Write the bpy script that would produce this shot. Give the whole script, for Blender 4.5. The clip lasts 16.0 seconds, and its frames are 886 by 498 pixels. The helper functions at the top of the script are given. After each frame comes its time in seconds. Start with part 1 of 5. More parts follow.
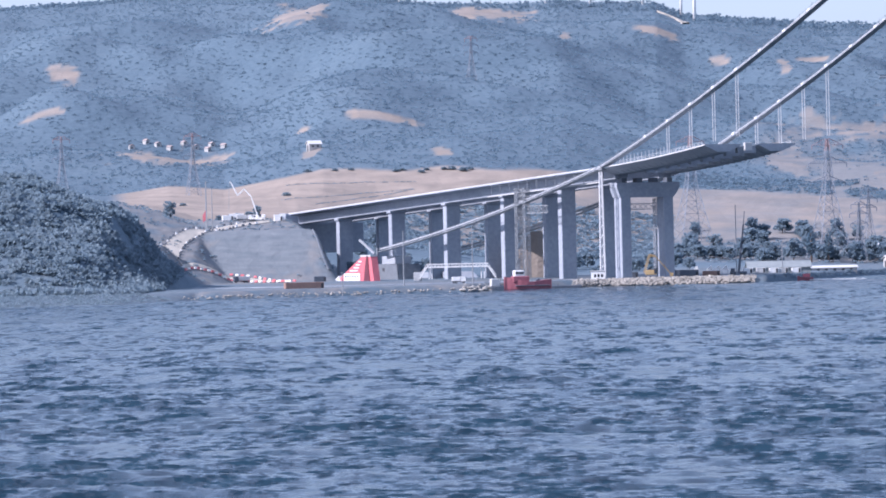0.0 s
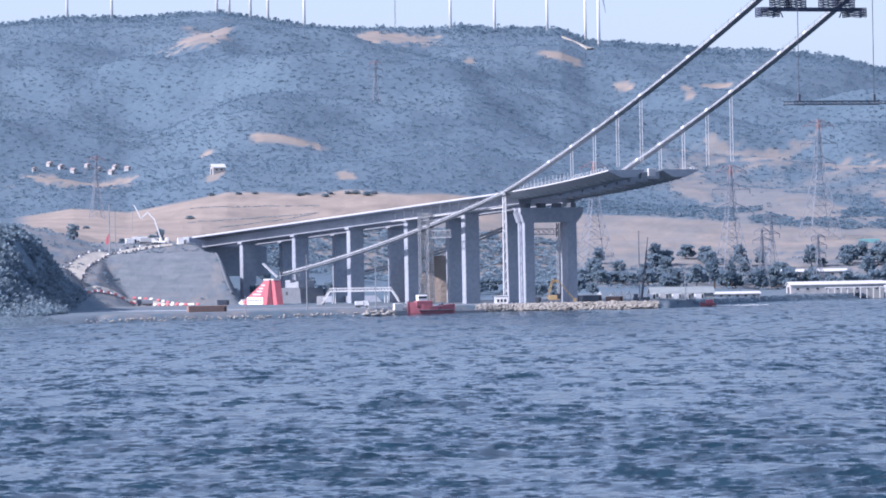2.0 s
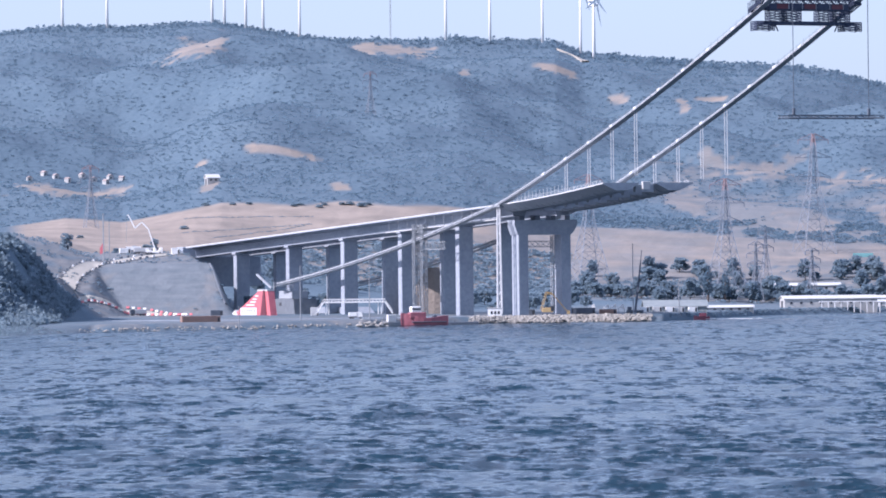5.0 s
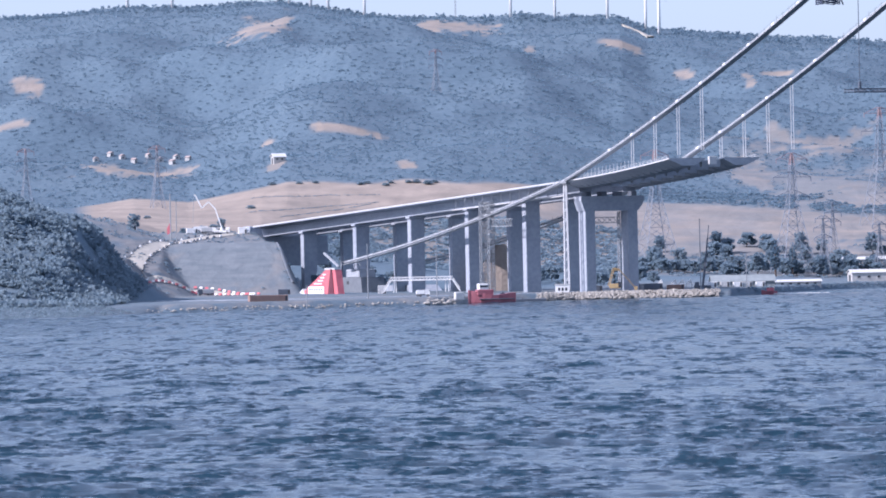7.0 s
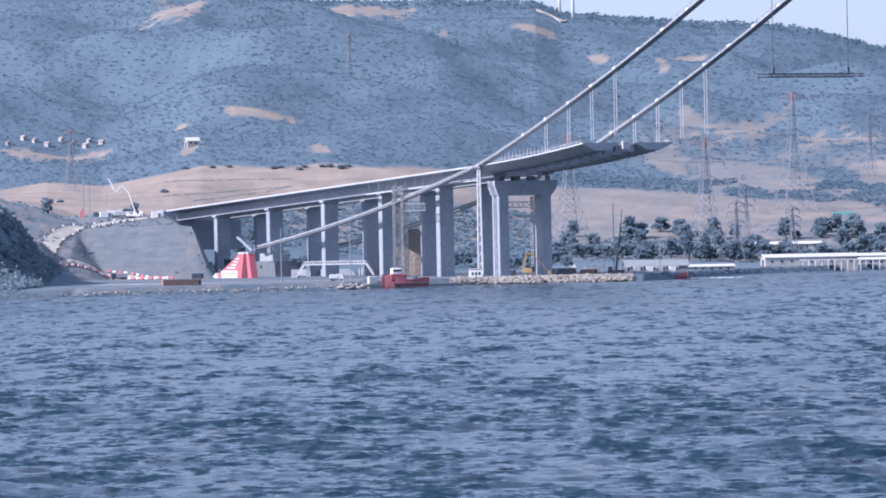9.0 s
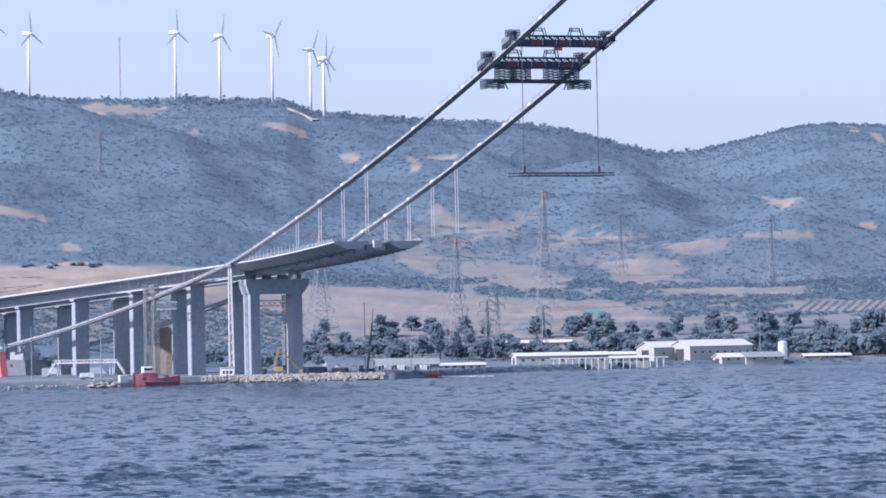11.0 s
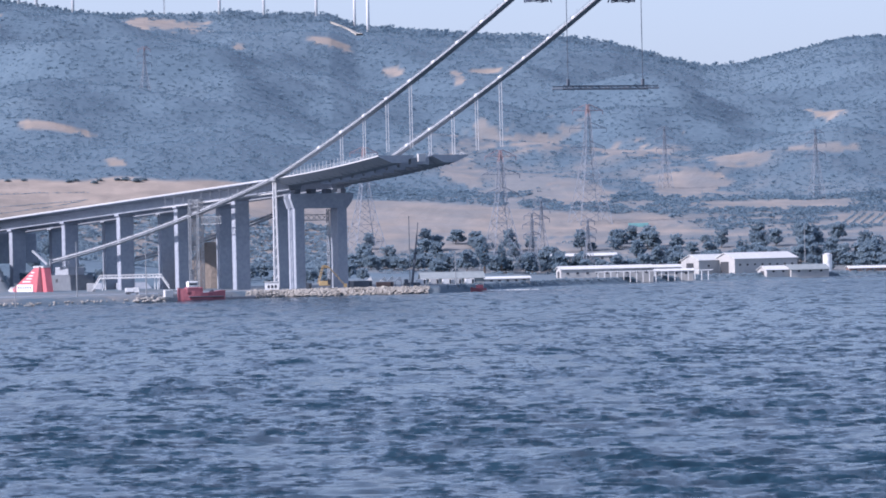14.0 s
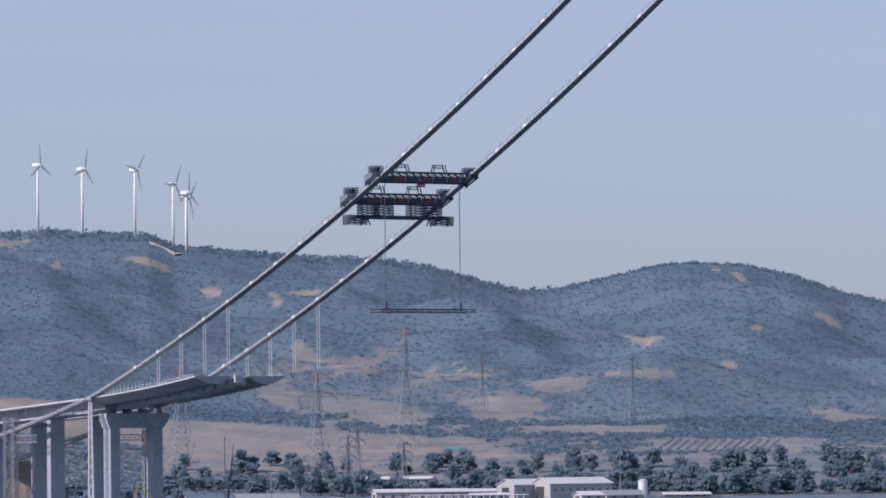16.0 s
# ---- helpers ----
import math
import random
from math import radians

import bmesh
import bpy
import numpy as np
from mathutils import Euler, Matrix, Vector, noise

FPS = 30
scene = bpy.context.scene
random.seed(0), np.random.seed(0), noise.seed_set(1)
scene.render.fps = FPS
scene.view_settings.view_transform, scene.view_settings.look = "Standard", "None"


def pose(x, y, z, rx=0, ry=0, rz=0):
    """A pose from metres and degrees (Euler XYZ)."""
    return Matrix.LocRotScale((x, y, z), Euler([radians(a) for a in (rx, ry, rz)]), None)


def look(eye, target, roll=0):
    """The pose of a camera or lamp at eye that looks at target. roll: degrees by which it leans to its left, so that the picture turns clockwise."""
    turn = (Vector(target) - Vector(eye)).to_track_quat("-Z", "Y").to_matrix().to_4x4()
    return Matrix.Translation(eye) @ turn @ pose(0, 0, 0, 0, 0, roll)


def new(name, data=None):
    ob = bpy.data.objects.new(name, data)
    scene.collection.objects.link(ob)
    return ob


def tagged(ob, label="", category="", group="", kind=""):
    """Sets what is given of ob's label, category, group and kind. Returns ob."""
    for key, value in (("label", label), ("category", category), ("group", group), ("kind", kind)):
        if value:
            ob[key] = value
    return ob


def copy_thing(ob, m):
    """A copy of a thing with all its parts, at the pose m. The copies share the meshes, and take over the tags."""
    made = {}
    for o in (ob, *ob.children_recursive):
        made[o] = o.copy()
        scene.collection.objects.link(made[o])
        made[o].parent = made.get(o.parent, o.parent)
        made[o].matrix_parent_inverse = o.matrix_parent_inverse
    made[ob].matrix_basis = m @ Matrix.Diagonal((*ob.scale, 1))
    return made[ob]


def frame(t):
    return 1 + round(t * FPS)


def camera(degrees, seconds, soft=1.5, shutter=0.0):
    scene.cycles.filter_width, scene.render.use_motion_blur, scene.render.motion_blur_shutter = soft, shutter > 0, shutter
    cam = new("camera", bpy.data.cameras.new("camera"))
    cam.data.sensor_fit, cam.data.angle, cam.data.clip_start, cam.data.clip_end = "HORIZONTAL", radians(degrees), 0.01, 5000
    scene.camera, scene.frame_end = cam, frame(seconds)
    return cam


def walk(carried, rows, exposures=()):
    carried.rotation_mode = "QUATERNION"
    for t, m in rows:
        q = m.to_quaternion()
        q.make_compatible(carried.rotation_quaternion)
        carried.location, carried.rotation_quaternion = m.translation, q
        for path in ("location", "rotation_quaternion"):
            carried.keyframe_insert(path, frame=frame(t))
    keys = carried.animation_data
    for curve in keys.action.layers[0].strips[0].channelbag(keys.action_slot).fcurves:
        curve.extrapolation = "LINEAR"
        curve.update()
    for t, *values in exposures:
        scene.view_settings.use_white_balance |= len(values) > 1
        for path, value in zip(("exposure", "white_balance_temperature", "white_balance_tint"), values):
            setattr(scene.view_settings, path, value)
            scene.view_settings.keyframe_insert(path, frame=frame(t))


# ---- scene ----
# the camera turns where it stands, on a high bank across the strait
cam = camera(9.76, 16.0, soft=1.8)
EYE = (0.0, 0.0, 20.0)


def aim(yaw, pitch, lean):
    """Turned to the right, up, and leaning to the right, in degrees."""
    return pose(*EYE, 90 + pitch, 0, -yaw) @ pose(0, 0, 0, 0, 0, -lean)


walk(cam, [(t, aim(yaw, pitch, lean)) for t, yaw, pitch, lean in [
    (0.0, -1.8366, -0.0322, 1.3277),
    (0.5, -1.4717, 0.0314, 1.3436),
    (1.0, -1.0458, 0.1283, 1.3004),
    (1.5, -0.8057, 0.2274, 1.1114),
    (2.0, -0.7647, 0.2155, 1.0247),
    (2.5, -0.8547, 0.1541, 0.7382),
    (3.0, -0.9626, 0.1288, 0.3902),
    (3.5, -0.6956, 0.2415, 0.3928),
    (3.7, -0.5425, 0.3001, 0.3364),
    (5.8, -1.0146, 0.3511, 0.9966),
    (6.0, -1.2330, 0.2953, 0.9617),
    (6.5, -1.5106, 0.1820, 1.0357),
    (7.0, -1.4392, 0.1050, 1.2000),
    (7.5, -1.2464, 0.0182, 1.3492),
    (8.0, -1.0099, -0.0631, 1.3784),
    (8.5, -0.7661, -0.1169, 1.1824),
    (9.0, -0.4879, -0.0868, 1.1145),
    (9.5, 0.2444, 0.0947, 1.0319),
    (9.7, 0.9317, 0.3001, 1.0800),
    (10.0, 2.0880, 0.6853, 1.1232),
    (10.2, 2.4607, 0.8862, 1.2691),
    (12.3, 1.7679, 0.9746, 0.8952),
    (12.5, 1.6853, 0.8620, 0.9839),
    (13.0, 1.5559, 0.5206, 1.1466),
    (13.5, 1.5733, 0.1932, 1.2708),
    (14.0, 1.7673, 0.0064, 1.3152),
    (14.2, 1.8470, 0.0610, 1.2500),
    (14.5, 2.2459, 0.9916, 1.0492),
    (14.7, 2.5386, 1.6449, 0.8700),
    (15.0, 3.0924, 2.1866, 0.6403),
    (15.2, 3.3898, 2.4075, 0.6200),
    (15.5, 3.7772, 2.7238, 0.5381),
    (15.7, 3.9595, 2.8578, 0.5700),
    (16.0, 3.8279, 2.4278, 0.6344),
]], exposures=[(0.0, 0.93, 5600, 25), (9.0, 0.87, 5600, 25), (12.3, 0.77, 5620, 25), (14.5, 0.74, 5650, 25), (15.0, 0.54, 5850, 25), (15.5, 0.30, 5950, 25), (16.0, 0.18, 5900, 25)])

# ---- world and sun ----
world = bpy.data.worlds.new("sky")
scene.world = world
world.use_nodes = True
wn = world.node_tree
sky = wn.nodes.new("ShaderNodeTexSky")
sky.sky_type = "NISHITA"
sky.sun_disc = False
sky.sun_elevation, sky.sun_rotation = radians(36), radians(-112.3)
sky.air_density, sky.dust_density, sky.ozone_density = 1.0, 1.6, 3.0
wn.nodes["Background"].inputs[1].default_value = 0.122
# the haze of a hot still day evens the sky out
veil = wn.nodes.new("ShaderNodeMix")
veil.data_type = "RGBA"
veil.inputs["Factor"].default_value = .6
veil.inputs["B"].default_value = (2.8, 3.3, 3.8, 1)
wn.links.new(sky.outputs[0], veil.inputs["A"])
wn.links.new(veil.outputs["Result"], wn.nodes["Background"].inputs[0])

sun = new("sun", bpy.data.lights.new("sun", "SUN"))
sun.data.energy, sun.data.angle, sun.data.color = 3.7, radians(0.6), (1, .91, .79)
sun.matrix_world = look((-1000, -410, 785), (0, 0, 0))


# ---- materials ----
def material(name, colours, rough=.8, scale=1.0, metal=0.0, bump=.3, spread=.35, coarse=None, spec=.5):
    """Fine grain and coarse stains over two or three colours, in metres of the world."""
    m = bpy.data.materials.new(name)
    m.use_nodes = True
    n, l = m.node_tree.nodes, m.node_tree.links
    b = n["Principled BSDF"]
    geo = n.new("ShaderNodeNewGeometry")
    fine, wide = n.new("ShaderNodeTexNoise"), n.new("ShaderNodeTexNoise")
    fine.inputs["Scale"].default_value, fine.inputs["Detail"].default_value = scale, 6
    wide.inputs["Scale"].default_value, wide.inputs["Detail"].default_value = coarse or scale / 9, 4
    for t in (fine, wide):
        l.new(geo.outputs["Position"], t.inputs["Vector"])
    add = n.new("ShaderNodeMath")
    add.operation = "ADD"
    l.new(fine.outputs["Fac"], add.inputs[0])
    l.new(wide.outputs["Fac"], add.inputs[1])
    half = n.new("ShaderNodeMath")
    half.operation = "MULTIPLY"
    half.inputs[1].default_value = .5
    l.new(add.outputs[0], half.inputs[0])
    r = n.new("ShaderNodeValToRGB")
    e = r.color_ramp.elements
    while len(e) < len(colours):
        e.new(.5)
    for k, c in enumerate(colours):
        e[k].position = .5 - spread / 2 + spread * k / max(1, len(colours) - 1)
        e[k].color = (*c, 1)
    l.new(half.outputs[0], r.inputs[0])
    l.new(r.outputs[0], b.inputs["Base Color"])
    b.inputs["Roughness"].default_value, b.inputs["Metallic"].default_value = rough, metal
    b.inputs["Specular IOR Level"].default_value = spec
    if bump:
        k = n.new("ShaderNodeBump")
        k.inputs["Strength"].default_value = bump
        k.inputs["Distance"].default_value = .5 / scale
        l.new(fine.outputs["Fac"], k.inputs["Height"])
        l.new(k.outputs[0], b.inputs["Normal"])
    return m


# the blue cast stands in for haze over the grey
HAZED_CONCRETE = material("concrete", [(.255, .29, .345), (.305, .34, .395), (.355, .39, .44)], .85, .6, spread=.3)
PALE_CONCRETE = material("pale_concrete", [(.46, .465, .465), (.55, .56, .565)], .85, .5)
DULL_CONCRETE = material("dark_concrete", [(.12, .14, .165), (.17, .19, .215)], .9, .4)
STEEL_DECK = material("painted_steel", [(.28, .31, .35), (.34, .37, .41), (.40, .425, .455)], .6, .4, spread=.3)
DARK_STEEL = material("dark_steel", [(.08, .10, .13), (.12, .14, .17)], .5, .8)
NAVY_STEEL = material("navy_steel", [(.03, .045, .085), (.05, .065, .11)], .75, .8)
GREY_STEEL = material("galvanised_steel", [(.22, .24, .26), (.30, .32, .34)], .55, 1.5)
# the sunlit look of the hangers is put into this lighter steel
LIT_STEEL = material("lit_zinc", [(.48, .50, .52), (.60, .61, .62)], .5, 1.2)
CABLE = material("cable_wrap", [(.25, .275, .31), (.34, .365, .395), (.43, .45, .47)], .95, 1.6, spread=.3, coarse=.5)
WHITE = material("white_paint", [(.72, .72, .71), (.80, .80, .79)], .6, .6)
# red made pinkish, with the haze of distance in the colour
RED = material("hazed_red_paint", [(.50, .125, .15), (.58, .165, .19)], .6, .4)
DARK_RED = material("dull_red_hull", [(.10, .03, .045), (.15, .04, .055)], .5, .4)
YELLOW = material("yellow_paint", [(.40, .28, .13), (.48, .35, .18)], .5, .6)
ROCK = material("pale_rock", [(.24, .225, .20), (.34, .32, .29), (.44, .415, .375)], .9, .8, spread=.4)
DIRT_ROAD = material("dirt_road", [(.34, .32, .28), (.43, .40, .35)], .95, .3)
# pale blue of the distance haze is mixed into the hill foliage colour
HAZED_FOLIAGE = material("hazed_pine_foliage", [(.15, .235, .31), (.178, .268, .345), (.208, .295, .37)], .8, .03, bump=0, coarse=.006, spread=.34)
# these two greens are lightened and blued to stand in for haze
HAZED_OLIVE = material("hazed_broadleaf_foliage", [(.19, .27, .345), (.22, .305, .375), (.25, .325, .385)], .8, 1.2, bump=0, coarse=.05, spread=.45)
HAZED_PINE = material("hazed_young_pine_foliage", [(.195, .275, .335), (.225, .305, .365), (.26, .33, .38)], .8, .8, bump=0, coarse=.03, spread=.4)
BARK = material("bark", [(.08, .06, .05), (.14, .11, .09)], .9, 3)


def ground_material():
    # bluish distance haze is put into the base colour of the ground
    m = material("hazed_ground", [(.064, .106, .143), (.083, .130, .171), (.103, .151, .188)], .95, .22, bump=.35, coarse=.008, spread=.32)
    n, l = m.node_tree.nodes, m.node_tree.links
    b, first = n["Principled BSDF"], n["Color Ramp"]
    at = n.new("ShaderNodeAttribute")
    at.attribute_name = "dry"
    geo = n.new("ShaderNodeNewGeometry")
    no = n.new("ShaderNodeTexNoise")
    no.inputs["Scale"].default_value, no.inputs["Detail"].default_value = .035, 8
    l.new(geo.outputs["Position"], no.inputs["Vector"])
    r = n.new("ShaderNodeValToRGB")
    e = r.color_ramp.elements
    # dry soil is shifted towards pink for the haze in front of it
    e[0].position, e[0].color = .35, (.225, .19, .16, 1)
    e[1].position, e[1].color = .65, (.315, .26, .215, 1)
    l.new(no.outputs["Fac"], r.inputs[0])
    mix = n.new("ShaderNodeMix")
    mix.data_type = "RGBA"
    l.new(at.outputs["Fac"], mix.inputs["Factor"])
    l.new(first.outputs[0], mix.inputs["A"])
    l.new(r.outputs[0], mix.inputs["B"])
    rock = n.new("ShaderNodeAttribute")
    rock.attribute_name = "stone"
    seam = n.new("ShaderNodeTexNoise")
    seam.inputs["Scale"].default_value, seam.inputs["Detail"].default_value = 1, 6
    mp = n.new("ShaderNodeMapping")
    mp.inputs["Scale"].default_value = (.06, .06, .55)
    l.new(geo.outputs["Position"], mp.inputs["Vector"])
    l.new(mp.outputs[0], seam.inputs["Vector"])
    grey = n.new("ShaderNodeValToRGB")
    e = grey.color_ramp.elements
    e[0].position, e[0].color = .3, (.115, .14, .16, 1)
    e[1].position, e[1].color = .7, (.165, .187, .205, 1)
    l.new(seam.outputs["Fac"], grey.inputs[0])
    mix2 = n.new("ShaderNodeMix")
    mix2.data_type = "RGBA"
    l.new(rock.outputs["Fac"], mix2.inputs["Factor"])
    l.new(mix.outputs["Result"], mix2.inputs["A"])
    l.new(grey.outputs[0], mix2.inputs["B"])
    l.new(mix2.outputs["Result"], b.inputs["Base Color"])
    return m


def water_material():
    m = bpy.data.materials.new("sea_water")
    m.use_nodes = True
    n, l = m.node_tree.nodes, m.node_tree.links
    b = n["Principled BSDF"]
    b.inputs["Base Color"].default_value = (.009, .030, .049, 1)
    b.inputs["Roughness"].default_value = .16
    b.inputs["IOR"].default_value = 1.33
    geo = n.new("ShaderNodeNewGeometry")
    normal = geo.outputs["Normal"]
    for sx, sy, tilt in ((1.5, 1.3, .10), (.9, .5, .12), (.55, .21, .14), (.33, .095, .15), (.22, .045, .15), (.15, .021, .14)):
        mp = n.new("ShaderNodeMapping")
        mp.inputs["Scale"].default_value = (sx, sy, 1)
        mp.inputs["Rotation"].default_value = (0, 0, radians(5))
        l.new(geo.outputs["Position"], mp.inputs["Vector"])
        t = n.new("ShaderNodeTexNoise")
        t.inputs["Scale"].default_value, t.inputs["Detail"].default_value = 1, 3
        l.new(mp.outputs[0], t.inputs["Vector"])
        steep = n.new("ShaderNodeMapRange")
        steep.data_type, steep.interpolation_type = "FLOAT_VECTOR", "SMOOTHSTEP"
        steep.inputs[7].default_value, steep.inputs[8].default_value = (.34, .34, .34), (.66, .66, .66)
        l.new(t.outputs["Color"], steep.inputs["Vector"])
        ripple = n.new("ShaderNodeVectorMath")
        ripple.operation = "MULTIPLY_ADD"
        ripple.inputs[1].default_value = (tilt * 2, tilt * 2, 0)
        ripple.inputs[2].default_value = (-tilt, -tilt, 0)
        l.new(steep.outputs["Vector"], ripple.inputs[0])
        add = n.new("ShaderNodeVectorMath")
        l.new(normal, add.inputs[0])
        l.new(ripple.outputs[0], add.inputs[1])
        normal = add.outputs[0]
    unit = n.new("ShaderNodeVectorMath")
    unit.operation = "NORMALIZE"
    l.new(normal, unit.inputs[0])
    l.new(unit.outputs[0], b.inputs["Normal"])
    return m


def vary_clumps(m, low, high):
    """Each clump of a wood a little lighter or darker than the next."""
    n, l = m.node_tree.nodes, m.node_tree.links
    geo = n.new("ShaderNodeNewGeometry")
    mp = n.new("ShaderNodeMapRange")
    mp.inputs["To Min"].default_value, mp.inputs["To Max"].default_value = low, high
    l.new(geo.outputs["Random Per Island"], mp.inputs["Value"])
    mul = n.new("ShaderNodeMix")
    mul.data_type, mul.blend_type = "RGBA", "MULTIPLY"
    mul.inputs["Factor"].default_value = 1
    l.new(n["Color Ramp"].outputs[0], mul.inputs["A"])
    l.new(mp.outputs[0], mul.inputs["B"])
    l.new(mul.outputs["Result"], n["Principled BSDF"].inputs["Base Color"])


def let_light_through(m, share):
    """Thin foliage: part of the light that falls on a spray comes out on its other side."""
    n, l = m.node_tree.nodes, m.node_tree.links
    b, out = n["Principled BSDF"], n["Material Output"]
    colour = b.inputs["Base Color"].links[0].from_socket
    tr = n.new("ShaderNodeBsdfTranslucent")
    l.new(colour, tr.inputs["Color"])
    # shading normals are tilted up and sunward to soften shade as haze would
    geo, lean, unit = n.new("ShaderNodeNewGeometry"), n.new("ShaderNodeVectorMath"), n.new("ShaderNodeVectorMath")
    lean.operation, unit.operation = "MULTIPLY_ADD", "NORMALIZE"
    lean.inputs[1].default_value, lean.inputs[2].default_value = (.4, .4, .4), (-.2, -.2, .75)
    l.new(geo.outputs["Normal"], lean.inputs[0])
    l.new(lean.outputs[0], unit.inputs[0])
    l.new(unit.outputs[0], b.inputs["Normal"])
    mix = n.new("ShaderNodeMixShader")
    mix.inputs[0].default_value = share
    b.inputs["Specular IOR Level"].default_value = .3
    l.new(b.outputs[0], mix.inputs[1])
    l.new(tr.outputs[0], mix.inputs[2])
    l.new(mix.outputs[0], out.inputs["Surface"])


for m in (HAZED_FOLIAGE, HAZED_OLIVE, HAZED_PINE):
    vary_clumps(m, .9, 1.08)
    let_light_through(m, .6)
GROUND, WATER = ground_material(), water_material()


# ---- building blocks ----
def mesh_of(name, verts, faces, mat, smooth=False):
    me = bpy.data.meshes.new(name)
    me.from_pydata([tuple(v) for v in verts], [], [tuple(f) for f in faces])
    me.materials.append(mat)
    if smooth:
        me.polygons.foreach_set("use_smooth", [True] * len(me.polygons))
    me.update()
    return me


def part(name, bm, mat, parent=None, label="", smooth=False):
    me = bpy.data.meshes.new(name)
    bmesh.ops.recalc_face_normals(bm, faces=bm.faces)
    bm.to_mesh(me)
    bm.free()
    me.materials.append(mat)
    if smooth:
        me.polygons.foreach_set("use_smooth", [True] * len(me.polygons))
    ob = new(name, me)
    if parent:
        ob.parent = parent
    if label:
        tagged(ob, label)
    return ob


def thing(name, m, label, category, group="", kind=""):
    ob = new(name)
    ob.matrix_world = m
    return tagged(ob, label, category, group, kind)


def box(bm, lo, hi, bevel=0.0):
    r = bmesh.ops.create_cube(bm, size=1)
    for v in r["verts"]:
        v.co = Vector([lo[k] + (v.co[k] + .5) * (hi[k] - lo[k]) for k in range(3)])
    if bevel:
        es = list({e for v in r["verts"] for e in v.link_edges})
        bmesh.ops.bevel(bm, geom=es, offset=bevel, segments=1, affect="EDGES")
    return bm


def boxed(lo, hi, bevel=0.0):
    return box(bmesh.new(), lo, hi, bevel)


def beam(bm, p, q, w, h=None):
    """A square bar from p to q."""
    p, q = Vector(p), Vector(q)
    d = q - p
    if d.length < 1e-4:
        return bm
    r = bmesh.ops.create_cube(bm, size=1)
    m = Matrix.Translation((p + q) / 2) @ d.to_track_quat("Z", "Y").to_matrix().to_4x4() @ Matrix.Diagonal((w, h or w, d.length, 1))
    bmesh.ops.transform(bm, matrix=m, verts=r["verts"])
    return bm


def tube(bm, points, radius, sides=8):
    """A round bar through points; radius may be a number or one for each point."""
    pts = [Vector(p) for p in points]
    rings = []
    for k, p in enumerate(pts):
        d = (pts[min(k + 1, len(pts) - 1)] - pts[max(k - 1, 0)]).normalized()
        side = d.cross(Vector((0, 0, 1)))
        side = side.normalized() if side.length > .02 else Vector((1, 0, 0))
        up = side.cross(d)
        r = radius[k] if isinstance(radius, (list, tuple)) else radius
        rings.append([bm.verts.new(p + (side * math.cos(6.2832 * j / sides) + up * math.sin(6.2832 * j / sides)) * r) for j in range(sides)])
    for a, b in zip(rings, rings[1:]):
        for j in range(sides):
            bm.faces.new((a[j], a[(j + 1) % sides], b[(j + 1) % sides], b[j]))
    bm.faces.new(rings[0][::-1])
    bm.faces.new(rings[-1])
    return bm


def prism(bm, outline, lo, hi, axis=1):
    """An outline in two axes, drawn out along the third from lo to hi."""
    def at(p, k):
        c = list(p)
        c.insert(axis, k)
        return bm.verts.new(c)
    a, b = [at(p, lo) for p in outline], [at(p, hi) for p in outline]
    n = len(outline)
    bm.faces.new(a)
    bm.faces.new(b[::-1])
    for k in range(n):
        bm.faces.new((a[k], b[k], b[(k + 1) % n], a[(k + 1) % n]))
    return bm


# ---- the lie of the land: heights in metres over X and Y ----
SHORE = [(-700, 1900), (-300, 1945), (-230, 1955), (-192, 2005), (-172, 2140), (-114, 2190), (-61, 2235), (-28, 2325),
         (0, 2366), (40, 2374), (72, 2384), (84, 2440), (112, 2560), (140, 2660), (226, 2815), (330, 2850), (800, 2870)]
RIDGE = [(-.2, 225), (-.098, 247), (-.087, 252), (-.07, 251), (-.062, 254), (-.055, 254), (-.039, 241), (-.034, 238),
         (-.015, 236), (-.009, 239), (-.003, 236), (.01, 234), (.0153, 223), (.025, 219), (.0425, 212), (.0535, 210),
         (.0643, 203), (.0752, 188), (.082, 180), (.09, 182), (.1015, 193), (.108, 200), (.115, 203), (.1258, 201),
         (.1346, 192), (.1456, 174), (.153, 167), (.2, 140), (.3, 120)]
FOOT = [(-.2, 55), (-.1, 47), (-.075, 41), (-.06, 38), (-.045, 24), (-.02, 13), (.05, 10), (.3, 9)]
MID = [(-.2, 62), (-.097, 57), (-.085, 61), (-.074, 59), (-.063, 66), (-.055, 71), (-.041, 70), (-.024, 69), (-.008, 64),
       (.008, 52), (.05, 47), (.1, 42), (.3, 36)]
HEAD = [(-420, 62), (-276, 54), (-263, 51), (-245, 47), (-230, 41), (-221, 37), (-214, 27), (-209, 18), (-199, 10), (-192, 2), (-180, 1)]
BACK = [(-500, 60), (-262, 47), (-240, 42), (-222, 36), (-207, 31), (-197, 19), (-186, 4)]


def curve(points, x):
    p = np.array(points, float)
    return np.interp(x, p[:, 0], p[:, 1])


def ramp(x, a, b):
    q = np.clip((x - a) / (b - a), 0, 1)
    return q * q * (3 - 2 * q)


def swell(x, y, size, seed):
    """Smooth rolling noise between about -1 and 1."""
    rng = np.random.RandomState(seed)
    out = 0
    for k in range(7):
        ang, ph, f = rng.uniform(0, 6.28), rng.uniform(0, 6.28), rng.uniform(.6, 1.9) / size
        out = out + np.sin((x * math.cos(ang) + y * math.sin(ang)) * f * 6.28 + ph + 1.3 * np.sin((x + y * .7) * f * 2.1 + ph))
    return out / 4.2


